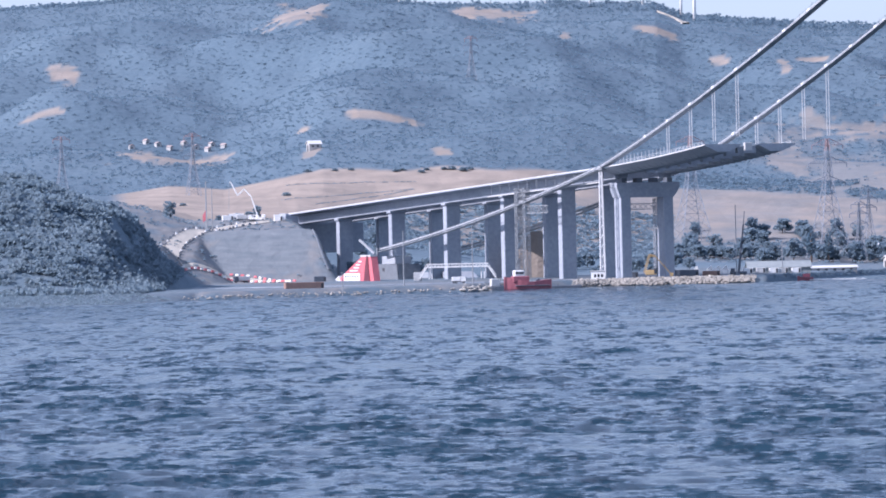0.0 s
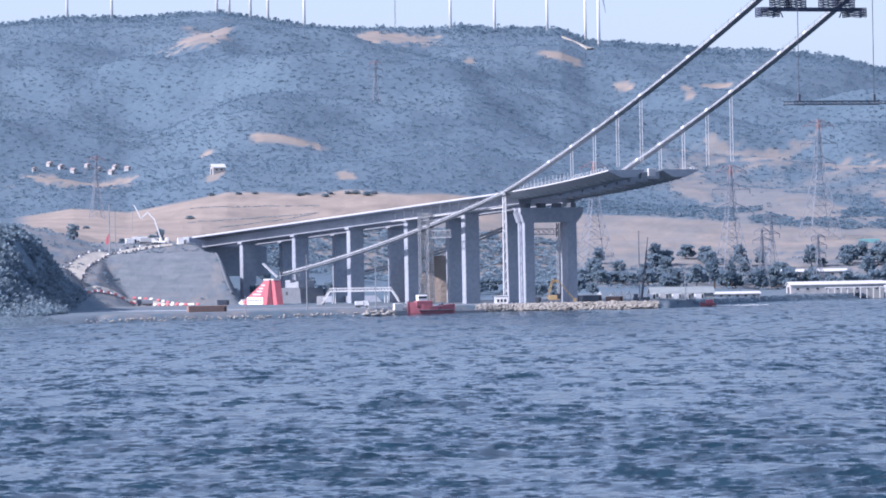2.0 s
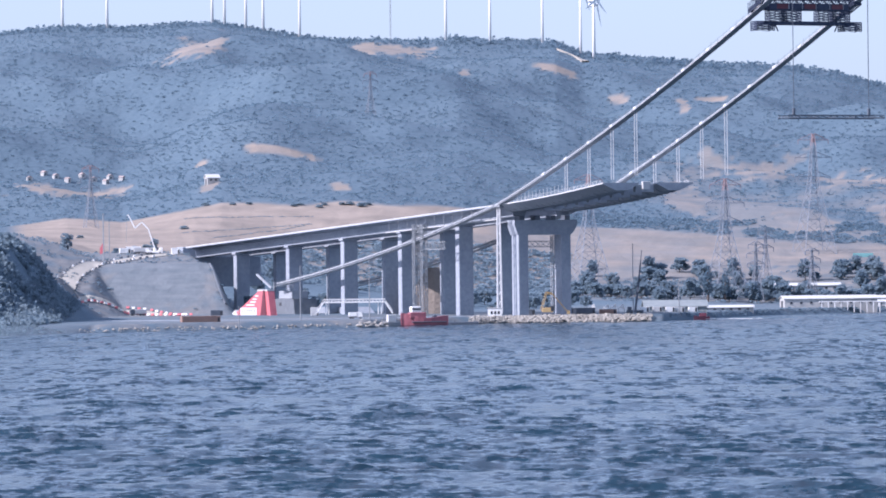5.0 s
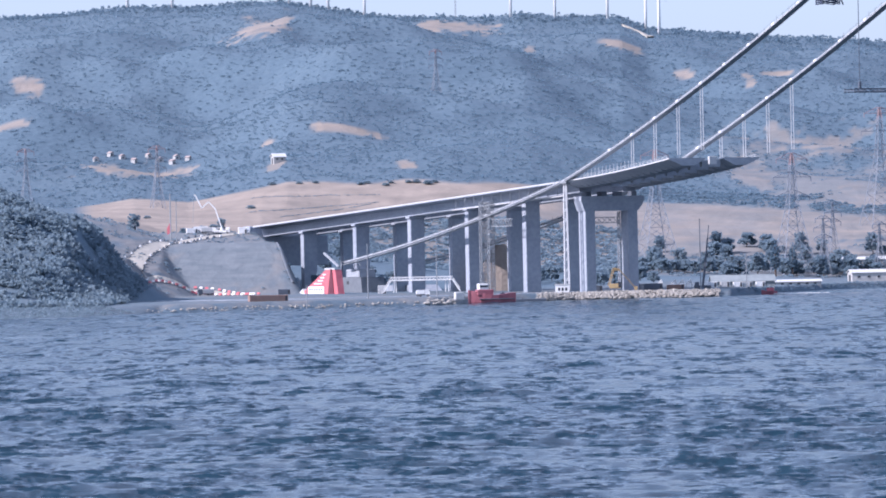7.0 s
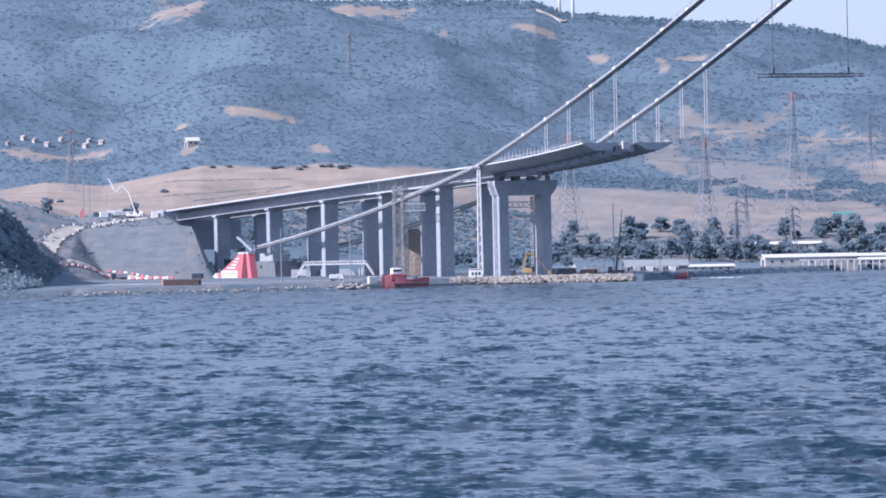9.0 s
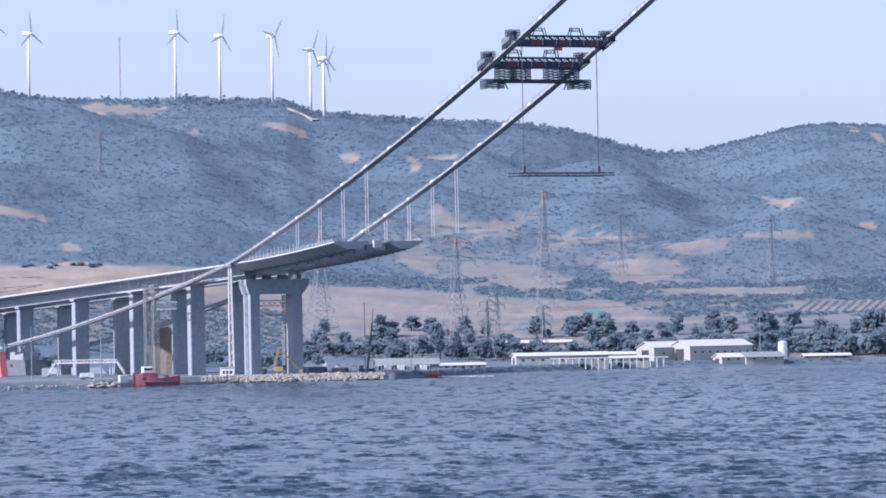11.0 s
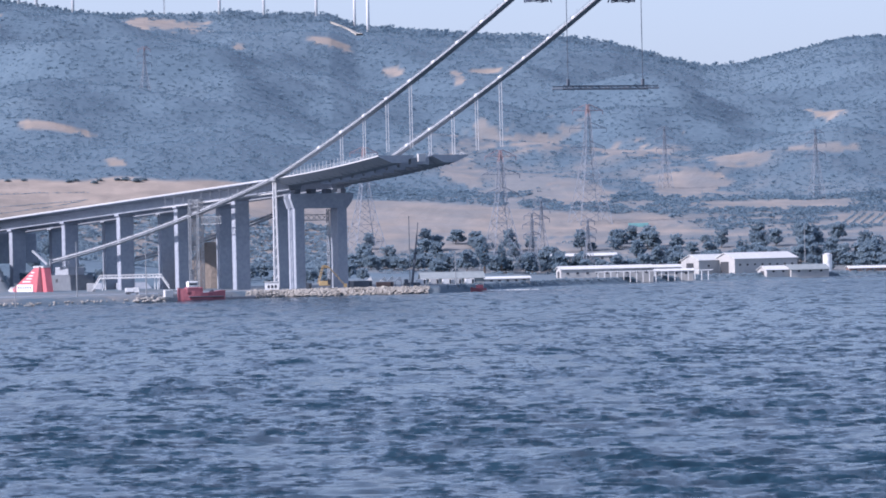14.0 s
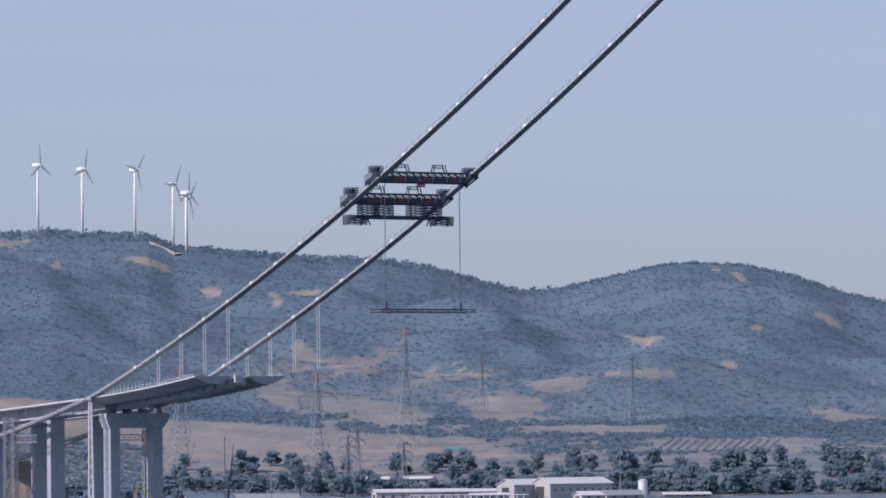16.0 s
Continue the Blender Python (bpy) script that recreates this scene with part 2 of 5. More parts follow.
def height(x, y):
    x, y = np.asarray(x, float), np.asarray(y, float)
    a = x / y
    foot, mid, top = curve(FOOT, a), curve(MID, a), curve(RIDGE, a)
    inland = y - curve(SHORE, x)
    plain = np.minimum(np.clip(inland / (9 + 70 * ramp(-x, 165, 190)), -2.5, 1) * 3.2, 3.2) + ramp(inland, 20, 500) * (.6 + 3.4 * ramp(a, .0, .02))
    late = 190 * ramp(a, .0, .028)
    q = ramp(y, 2700 + late, 2950 + late * .25)
    z = plain * (1 - q) + np.maximum(plain, foot) * q
    q = np.clip((y - 2950) / 300, 0, 1)
    z = z * (1 - q) + mid * q
    q = np.clip((y - 3250) / 1400, 0, 1)
    bend = q + .10 * np.sin(q * 3.1416) * swell(x, y * .3, 420, 3)
    roll = swell(x, y, 330, 5) * 15 + swell(x, y, 130, 6) * 5
    hill = mid + (top - mid) * bend + roll * np.sin(q * 3.1416)
    z = np.where(y > 3250, hill, z)
    z = np.where(y > 4650, top - (y - 4650) * .25, z)
    # the wooded headland
    head = curve(HEAD, x) * (.52 * ramp(y, 2075, 2165) + .48 * ramp(y, 2210, 2330)) * (1 - .45 * ramp(y, 2360, 2560))
    head = head + 2.6 * swell(x, y, 55, 8) * ramp(y, 2100, 2200) * ramp(-x, 190, 230)
    z = np.maximum(z, np.where(x < -175, head, -9))
    # the embankment that carries the end of the viaduct
    side = (1 - ramp(x + (y - 2640) * .22, -152, -139))
    bank = (3.2 + 27 * ramp(y, 2575, 2640) + 6 * ramp(y, 2650, 2720)) * side
    z = np.maximum(z, np.where(y > 2520, bank, -9))
    back = curve(BACK, x) * ramp(y, 2500, 2660)
    z = np.maximum(z, np.where(x < -186, back, -9))
    return z


# ---- ground and sea ----
FIELDS = [
    (-418, 3988, 13, 26, 0),
    (-397, 3648, 16, 10, 0),
    (-294, 3476, 34, 84, 0),
    (-156, 3547, 22, 15, 0),
    (-208, 3540, 5, 20, 0),
    (-105, 3321, 7, 13, 0),
    (-190, 3328, 6, 19, 0),
    (-33, 4300, 4, 33, 0),
    (-102, 4509, 39, 96, 0),
    (43, 4357, 19, 14, 0),
    (94, 4296, 10, 16, 0),
    (143, 4178, 5, 80, 0),
    (171, 4263, 15, 10, 0),
    (-251, 4272, 23, 140, 0),
    (545, 4410, 6, 165, 0),
    (582, 4094, 11, 14, 0),
    (502, 3931, 5, 12, 0),
    (420, 3976, 10, 56, 0),
    (453, 3705, 5, 10, 0),
]
FIELDS_NEAR = [
    (168, 3699, 44, 119, 0),
    (215, 3820, 8, 10, 0),
    (312, 3548, 21, 53, 0),
    (271, 3424, 22, 77, 0),
    (190, 3310, 22, 64, 0),
    (119, 3450, 14, 95, 0),
    (253, 3642, 24, 80, 0),
    (209, 3172, 35, 36, 0),
    (315, 3265, 60, 30, 0),
    (374, 3540, 23, 10, 0),
    (317, 3516, 15, 12, 0),
    (490, 3376, 26, 65, 0),
    (401, 3172, 45, 41, 0),
    (262, 3402, 22, 75, 0),
    (249, 3645, 36, 96, 0),
    (40, 3090, 170, 95, 0),
    (-40, 3010, 60, 60, 0),
]


VALLEY = [(-60, 3258), (45, 3256), (98, 3247), (150, 3220), (200, 3182), (247, 3117), (262, 3100), (500, 3095)]
STUBBLE = [(-.07, 2760), (-.062, 2900), (-.052, 3040), (-.041, 3105), (-.02, 3140)]


def pasture(x, y):
    """Thin grazing between the thickets of the lower slopes."""
    a = x / y
    band = ramp(a, .018, .034) * ramp(y, 3180, 3240) * (1 - ramp(y, 3480, 3800)) * (1 - .75 * ramp(a, .083, .1))
    return .42 * band * np.clip(.35 + .75 * swell(x, y * .45, 150, 91) + .5 * swell(x, y * .5, 42, 92), 0, 1)


def dryness(x, y):
    """1 on ploughed and grazed land, 0 under scrub and trees."""
    out = np.zeros(np.shape(x))
    ragged = .7 * swell(x, y * .4, 40, 21) + .5 * swell(x, y * .5, 14, 22)
    for k, (fx, fy, w, d, turn) in enumerate(FIELDS + FIELDS_NEAR):
        c, s = math.cos(turn), math.sin(turn)
        u, v = ((x - fx) * c + (y - fy) * s) / w, ((y - fy) * c - (x - fx) * s) / d
        out = np.maximum(out, np.clip((1.0 - np.maximum(np.abs(u), np.abs(v)) * .6 - np.sqrt(u * u + v * v) * .4 + ragged * .5) * 4, 0, (.85 if k < len(FIELDS) else .58) + .2 * swell(x, y, 60, 24)))
    a = x / y
    # the shorn hill behind the viaduct
    low = curve(STUBBLE, a)
    top = 3236 + 16 * swell(x, y * 0, 120, 23)
    hillside = ramp(y, low, low + 30) * (1 - ramp(y, top, top + 14)) * ramp(a, -.097, -.092) * (1 - ramp(a, -.005, .004))
    inland = y - curve(SHORE, x)
    beach = np.clip(.24 + .3 * swell(x, y, 22, 27), 0, 1) * (1 - ramp(inland, 180, 420)) * ramp(inland, 0, 6) * (1 - .6 * ramp(a, .02, .04)) * (1 - .75 * ramp(-x, 150, 200))
    scrubby = .45 * ramp(-x, 128, 150) * ramp(y, 2440, 2520) * (1 - ramp(y, 2760, 2800)) * np.clip(.8 + .5 * swell(x, y, 14, 25), 0, 1)
    meadow = np.clip(.32 + .3 * swell(x, y * 2.5, 80, 28), 0, .6) * ramp(a, .0, .02) * ramp(y, 2860, 2900) * (1 - ramp(y, 3180, 3260))
    top = curve(VALLEY, x)
    valley = (.68 + .15 * swell(x, y, 50, 95)) * ramp(y, 3080, 3105) * (1 - ramp(y, top, top + 8)) * ramp(x, -70, -30)
    orchard = .6 * ramp(x, 334, 342) * (1 - ramp(x, 425, 432)) * ramp(y, 3130, 3138) * (1 - ramp(y, 3200, 3206))
    out = np.maximum(out, np.maximum(valley, orchard))
    return np.maximum(np.maximum(np.maximum(out, hillside), np.maximum(meadow, pasture(x, y))), np.maximum(beach, scrubby))


def stoniness(x, y):
    """1 on the bare grey face cut into the embankment."""
    edge = 3.5 * swell(x, y, 16, 71) + 2 * swell(x, y, 6, 72)
    return ramp(x + edge, -203, -198) * (1 - ramp(x + edge * .6 - (y - 2640) * .05, -153, -148)) * ramp(y + edge, 2591, 2597) * (1 - ramp(y + edge * .5, 2637, 2641))


def build_ground():
    across = np.concatenate([np.linspace(-.34, -.13, 40), np.linspace(-.129, .172, 560), np.linspace(.173, .4, 40)])
    deep = np.concatenate([np.linspace(1880, 2080, 40), np.linspace(2085, 2780, 230), np.linspace(2786, 4660, 230), np.linspace(4680, 4930, 8)])
    a, y = np.meshgrid(across, deep)
    x = a * y
    z = height(x, y)
    z = z + swell(x, y, 9, 31) * .25 * ramp(z, 2, 5)
    me = bpy.data.meshes.new("ground")
    nx, ny = len(across), len(deep)
    idx = np.arange(nx * ny).reshape(ny, nx)
    quads = np.stack([idx[:-1, :-1], idx[:-1, 1:], idx[1:, 1:], idx[1:, :-1]], -1).reshape(-1, 4)
    me.from_pydata(np.stack([x, y, z], -1).reshape(-1, 3).tolist(), [], quads.tolist())
    at = me.attributes.new("dry", "FLOAT", "POINT")
    at.data.foreach_set("value", dryness(x, y).reshape(-1).astype(np.float32))
    at = me.attributes.new("stone", "FLOAT", "POINT")
    at.data.foreach_set("value", stoniness(x, y).reshape(-1).astype(np.float32))
    me.polygons.foreach_set("use_smooth", [True] * len(me.polygons))
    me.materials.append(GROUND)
    return tagged(new("ground", me), "wooded hills with dry stubble fields and scrub", "ground", kind="structure")


build_ground()


def waves(x, y):
    """The height of the sea: short steep chop over a low swell."""
    rng = np.random.RandomState(51)
    z = 0
    for k in range(30):
        wave = 2.2 * (4.5 ** rng.uniform(0, 1))
        ang = radians(90 + rng.normal(6, 24))
        ph = rng.uniform(0, 6.28)
        arg = (x * math.cos(ang) + y * math.sin(ang)) * 6.2832 / wave + ph + 1.1 * np.sin(x * .05 + y * .021 + ph * 3)
        z = z + wave * .0075 * (np.exp(np.sin(arg)) - 1.27)
    for k in range(14):
        wave = 9 * (3.5 ** rng.uniform(0, 1))
        ang = radians(90 + rng.normal(4, 16))
        ph = rng.uniform(0, 6.28)
        arg = (x * math.cos(ang) + y * math.sin(ang)) * 6.2832 / wave + ph + 1.4 * np.sin(x * .04 + y * .013 + ph * 3)
        z = z + wave * .0032 * (np.exp(np.sin(arg)) - 1.27)
    gust = .75 + .4 * swell(x, y * .5, 90, 52)
    return z * gust


def build_water():
    across = np.concatenate([np.linspace(-.6, -.135, 16), np.linspace(-.13, .172, 1050), np.linspace(.18, .7, 16)])
    deep = np.concatenate([np.linspace(-300, 330, 12), 1 / np.linspace(1 / 372, 1 / 2960, 560)])
    a, y = np.meshgrid(across, deep)
    x = a * np.maximum(y, 900 - .0 * y)
    x = np.where(y > 340, a * y, x)
    z = np.where(y > 340, waves(x, y), 0)
    nx, ny = len(across), len(deep)
    idx = np.arange(nx * ny).reshape(ny, nx)
    quads = np.stack([idx[:-1, :-1], idx[:-1, 1:], idx[1:, 1:], idx[1:, :-1]], -1).reshape(-1, 4)
    me = bpy.data.meshes.new("water")
    me.from_pydata(np.stack([x, y, z], -1).reshape(-1, 3).tolist(), [], quads.tolist())
    me.materials.append(WATER)
    return tagged(new("water", me), "choppy dark blue sea of a wide strait", "water", kind="structure")


build_water()

# ---- woods ----
def blob(seed, level):
    """A ragged clump of foliage about one metre in radius."""
    rng = np.random.RandomState(seed)
    bm = bmesh.new()
    bmesh.ops.create_icosphere(bm, subdivisions=level, radius=1)
    v = np.array([p.co[:] for p in bm.verts])
    f = np.array([[q.index for q in p.verts] for p in bm.faces])
    bm.free()
    v = v * rng.uniform(.8, 1.15, (len(v), 1)) + rng.uniform(-.1, .1, v.shape)
    v[:, 2] = np.where(v[:, 2] < 0, v[:, 2] * .6, v[:, 2])
    return v, f


def tuft(seed, count, leaf):
    """Loose sprays of foliage turned every way, filling a dome of one metre in radius."""
    rng = np.random.RandomState(seed)
    vs, fs = [], []
    for k in range(count):
        d = rng.normal(size=3)
        d /= np.linalg.norm(d)
        d[2] = abs(d[2]) * 1.1 - .15
        c = d * rng.uniform(.45, 1.0)
        a = rng.normal(size=3)
        a /= np.linalg.norm(a)
        b = np.cross(a, rng.normal(size=3))
        b /= np.linalg.norm(b)
        a, b = a * leaf * rng.uniform(.7, 1.3), b * leaf * rng.uniform(.5, 1.0)
        n = len(vs)
        vs += [c - a - b * .6, c + a * .9 - b, c + a + b * .7, c - a * .8 + b]
        fs += [(n, n + 1, n + 2), (n, n + 2, n + 3)]
    return np.array(vs), np.array(fs)


def scatter(name, places, sizes, sprays, mat, label, tall=(.5, .9), seed=1):
    rng = np.random.RandomState(seed)
    shapes = [tuft(100 + k, sprays, .36) for k in range(6)]
    vs, fs, base = [], [], 0
    kinds = rng.randint(0, 6, len(places))
    for k, (v, f) in enumerate(shapes):
        sel = np.where(kinds == k)[0]
        if not len(sel):
            continue
        turn = rng.uniform(0, 6.28, len(sel))
        c, s = np.cos(turn)[:, None], np.sin(turn)[:, None]
        r = sizes[sel][:, None]
        h = rng.uniform(*tall, len(sel))[:, None]
        x = (v[:, 0] * c - v[:, 1] * s) * r + places[sel, 0:1]
        y = (v[:, 0] * s + v[:, 1] * c) * r + places[sel, 1:2]
        z = v[:, 2] * r * h + places[sel, 2:3] + r * h * .45
        vs.append(np.stack([x, y, z], -1).reshape(-1, 3))
        n = len(v)
        fs.append((f[None] + (np.arange(len(sel)) * n)[:, None, None] + base).reshape(-1, 3))
        base += len(sel) * n
    me = bpy.data.meshes.new(name)
    v, f = np.concatenate(vs), np.concatenate(fs)
    me.vertices.add(len(v))
    me.vertices.foreach_set("co", v.astype(np.float32).reshape(-1))
    me.loops.add(f.size)
    me.loops.foreach_set("vertex_index", f.reshape(-1).astype(np.int32))
    me.polygons.add(len(f))
    me.polygons.foreach_set("loop_start", np.arange(0, f.size, 3, dtype=np.int32))
    me.polygons.foreach_set("loop_total", np.full(len(f), 3, dtype=np.int32))
    me.update(calc_edges=True)
    me.materials.append(mat)
    return tagged(new(name, me), label, "trees", kind="stuff")


def sown(count, amin, amax, ymin, ymax, seed):
    rng = np.random.RandomState(seed)
    y = np.sqrt(rng.uniform(ymin ** 2, ymax ** 2, count))
    x = rng.uniform(amin, amax, count) * y
    return x, y


def build_woods():
    x, y = sown(60000, -.125, .17, 3216, 4680, 41)
    keep = dryness(x, y) < .3 + .25 * (np.random.RandomState(40).uniform(0, 1, len(x)) - .5)
    x, y = x[keep], y[keep]
    rng = np.random.RandomState(42)
    size = rng.uniform(.8, 2.1, len(x)) * np.where(y > 4590, .7, 1)
    scatter("hill_forest", np.stack([x, y, height(x, y)], -1), size, 8, HAZED_FOLIAGE, "dense pine and oak forest on the hillsides, coloured with blue haze", tall=(.25, .6), seed=43)
    x, y = sown(7000, -.125, .17, 3230, 4600, 141)
    keep = (dryness(x, y) < .45) & (swell(x, y * .5, 160, 142) > -.2)
    x, y = x[keep], y[keep]
    size = rng.uniform(.8, 1.9, len(x))
    scatter("standing_trees", np.stack([x, y, height(x, y) + .2], -1), size, 11, HAZED_FOLIAGE, "taller single trees standing out of the hill forest", tall=(.5, .9), seed=143)
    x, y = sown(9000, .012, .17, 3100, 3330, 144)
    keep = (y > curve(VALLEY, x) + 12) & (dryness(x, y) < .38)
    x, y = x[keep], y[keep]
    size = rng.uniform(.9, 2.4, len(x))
    scatter("slope_thicket", np.stack([x, y, height(x, y)], -1), size, 11, HAZED_FOLIAGE, "thickets of oak scrub on the lower slopes", tall=(.35, .7), seed=145)
    x, y = np.meshgrid(np.arange(340, 412, 5.6), np.arange(3140, 3200, 3.4))
    x, y = (x + (y - 3140) * .25).ravel(), y.ravel()
    scatter("orchard_trees", np.stack([x, y, height(x, y)], -1), rng.uniform(.9, 1.5, len(x)), 11, HAZED_FOLIAGE, "rows of small olive trees on pale soil", tall=(.5, .8), seed=146)
    x = rng.uniform(75, 345, 700)
    y = curve(SHORE, x) + rng.uniform(2, 9, len(x))
    scatter("quay_bushes", np.stack([x, y, height(x, y)], -1), rng.uniform(.4, 1.1, len(x)), 11, HAZED_OLIVE, "low bushes and reeds along the quay edge", tall=(.5, .9), seed=147)
    x, y = sown(2600, -.13, -.085, 1960, 2100, 148)
    keep = y - curve(SHORE, x) > 6
    x, y = x[keep], y[keep]
    scatter("shore_scrub", np.stack([x, y, height(x, y)], -1), rng.uniform(.4, 1.2, len(x)), 11, HAZED_PINE, "low scrub on the flat shore, coloured with blue haze", tall=(.3, .6), seed=149)
    x, y = sown(3800, -.125, .17, 4585, 4662, 47)
    keep = dryness(x, y) < .3
    x, y = x[keep], y[keep]
    size = rng.uniform(.8, 2.0, len(x))
    scatter("ridge_trees", np.stack([x, y, height(x, y) - .3], -1), size, 11, HAZED_FOLIAGE, "line of pines along the crest of the hills", tall=(.7, 1.5), seed=48)
    x, y = sown(3600, -.056, .012, 2890, 3150, 49)
    keep = y < curve(STUBBLE, x / y) - 14
    x, y = x[keep], y[keep]
    size = rng.uniform(1.2, 3.0, len(x))
    scatter("valley_wood", np.stack([x, y, height(x, y)], -1), size, 11, HAZED_OLIVE, "dense low wood in the valley behind the viaduct", tall=(.35, .7), seed=50)
    x, y = sown(6000, -.125, -.075, 2085, 2420, 44)
    keep = (curve(HEAD, x) > 3) & (swell(x, y, 38, 57) + .6 * swell(x, y, 13, 58) > -.75) & (x < -190 - (y - 2100) * .025)
    x, y = x[keep], y[keep]
    size = np.random.RandomState(45).uniform(.9, 2.6, len(x))
    scatter("headland_wood", np.stack([x, y, height(x, y)], -1), size, 12, HAZED_PINE, "dense young pine wood on the headland", tall=(.6, 1.2), seed=46)


build_woods()

# ---- the bridge: s runs along it towards the strait, c across it, from the tall pier at the water ----
A, N, FOOTING = Vector((.448, -.894, 0)), Vector((.894, .448, 0)), Vector((15, 2400, 0))
BRIDGE = Matrix(((A.x, N.x, 0, FOOTING.x), (A.y, N.y, 0, FOOTING.y), (0, 0, 1, 0), (0, 0, 0, 1)))


def deck_z(s):
    """The road's height above the sea along the bridge."""
    return 54.4 + (.0425 * s if s < 0 else .0425 * s + .00028 * s * s)


def cable_z(s, c=0):
    q = s - 5
    return (55.1 if c > 0 or q < 0 else 54.75 + .35 * math.exp(-q / 30)) + max(q, 0) * (.0095 if c > 0 else .002) + (.1919 * q + .000193 * q * q if q < 0 else .2614 * q + .000221 * q * q)


def sweep(bm, outline, stations, zfun):
    """A cross-section of (c, z) drawn along the bridge at the stations."""
    rings = [[bm.verts.new((s, c, zfun(s) + z)) for c, z in outline] for s in stations]
    n = len(outline)
    for a, b in zip(rings, rings[1:]):
        for k in range(n):
            bm.faces.new((a[k], a[(k + 1) % n], b[(k + 1) % n], b[k]))
    bm.faces.new(rings[0])
    bm.faces.new(rings[-1][::-1])
    return bm


viaduct = thing("approach_viaduct", BRIDGE, "long grey concrete approach viaduct with twin box girders", "viaduct")
ss = list(np.linspace(-368, 3, 24))
for c0 in (-11.2, 11.2):
    part("girder", sweep(bmesh.new(), [(c0 - 9, -.2), (c0 + 9, -.2), (c0 + 9, -.55), (c0 + 3.8, -1.5), (c0 + 3.0, -5.4), (c0 - 3.0, -5.4), (c0 - 3.8, -1.5), (c0 - 9, -.55)], ss, deck_z), HAZED_CONCRETE, viaduct)
    for e in (-9, 8.6):
        part("parapet", sweep(bmesh.new(), [(c0 + e, -.2), (c0 + e + .4, -.2), (c0 + e + .4, .3), (c0 + e, .3)], ss, deck_z), PALE_CONCRETE, viaduct)
for s0 in (-316, -250, -184, -118, -55):
    top = deck_z(s0) - 5.4
    for c0 in (-11.2, 11.2):
        part("column", boxed((s0 - 2, c0 - 3.8, -3), (s0 + 2, c0 + 3.8, top - 1.2), .25), HAZED_CONCRETE, viaduct)
        part("bearing_block", boxed((s0 - 2.4, c0 - 4.6, top - 1.2), (s0 + 2.4, c0 + 4.6, top), .1), HAZED_CONCRETE, viaduct)
# pale ledge along the girder's foot, carried by added bars
ledge_z = lambda s: 43.4 + (s + 122.6) * .0378
part("girder_ledge", sweep(bmesh.new(), [(-20.4, 0), (-18.6, 0), (-18.6, -.45), (-20.4, -.45)], list(np.linspace(-122.6, 2, 12)), ledge_z), PALE_CONCRETE, viaduct, "pale ledge along the foot of the girder")
for s0 in np.arange(-120, 2, 10):
    part("ledge_hanger", beam(bmesh.new(), (s0, -19.4, ledge_z(s0) - .1), (s0, -19.4, deck_z(s0) - .4), .2), GREY_STEEL, viaduct)
pier = thing("tall_pier", BRIDGE, "tall twin-column concrete pier with flared crossbeam", "bridge pier")
for lo, hi in ((-14.7, -9.5), (7.4, 12.5)):
    part("column", boxed((1.6, lo, -3), (8.6, hi, 41.5), .3), HAZED_CONCRETE, pier)
part("crossbeam", prism(bmesh.new(), [(-16.6, 47.2), (15.9, 47.2), (15.9, 45.2), (15.0, 43.2), (12.7, 40.4), (7.2, 40.4), (-9.3, 40.4), (-14.9, 40.4), (-16.6, 45.2)][::-1], .9, 8.7, axis=0), HAZED_CONCRETE, pier)
for c0 in (-12, -4, 4, 11.5):
    part("bearing", boxed((2.6, c0 - 1.4, 47.2), (7.2, c0 + 1.4, 49.3), .1), DARK_STEEL, pier)

deck = thing("suspended_deck", BRIDGE, "unfinished grey steel twin-box suspension deck ending in mid-air", "bridge deck")
ds = list(np.linspace(3, 108, 10))
for c0 in (-13.2, 13.2):
    k = 1 if c0 > 0 else -1
    part("box_girder", sweep(bmesh.new(), [(c0 - 8.8, 0), (c0 + 8.8, 0), (c0 + 8.8 + (.9 if k > 0 else 0), -.5), (c0 + 3, -3.4), (c0 - 3, -3.4), (c0 - 8.8 - (.9 if k < 0 else 0), -.5)], ds, deck_z), STEEL_DECK, deck)
for s0 in np.arange(14, 109, 11.2):
    part("cross_girder", boxed((s0 - 1.2, -4.6, deck_z(s0) - 3.6), (s0 + 1.2, 4.6, deck_z(s0) - .6)), STEEL_DECK, deck)

for c0 in (-22.2, 22.2):
    part("edge_fairing", sweep(bmesh.new(), [(c0 - .5, .1), (c0 + .5, .1), (c0 + .5, -.45), (c0 - .5, -.45)], ds, deck_z), PALE_CONCRETE, deck)
    rail = bmesh.new()
    for s0 in np.arange(16, 108, 3.7):
        beam(rail, (s0, c0, deck_z(s0)), (s0, c0, deck_z(s0) + (3.6 if s0 < 75 else 1.6)), .16)
    for up in (.8, 1.5):
        for s0 in np.arange(16, 104, 3.7):
            beam(rail, (s0, c0, deck_z(s0) + up), (s0 + 3.7, c0, deck_z(s0 + 3.7) + up), .1)
    tagged(part("railing", rail, LIT_STEEL, deck), kind="stuff")
for s0 in np.arange(6, 106, 5.6):
    for c0 in (-13.2, 13.2):
        part("rib", prism(bmesh.new(), [(c0 - 8.4, deck_z(s0) - .7), (c0 - 3, deck_z(s0) - 3.2), (c0 + 3, deck_z(s0) - 3.2), (c0 + 8.4, deck_z(s0) - .7), (c0 + 3.2, deck_z(s0) - 3.75), (c0 - 3.2, deck_z(s0) - 3.75)], s0 - .15, s0 + .15, axis=0), STEEL_DECK, deck)
part("end_fitting", boxed((107.6, -3.2, deck_z(108) - 3.0), (109.2, .4, deck_z(108) + .5), .1), PALE_CONCRETE, deck)

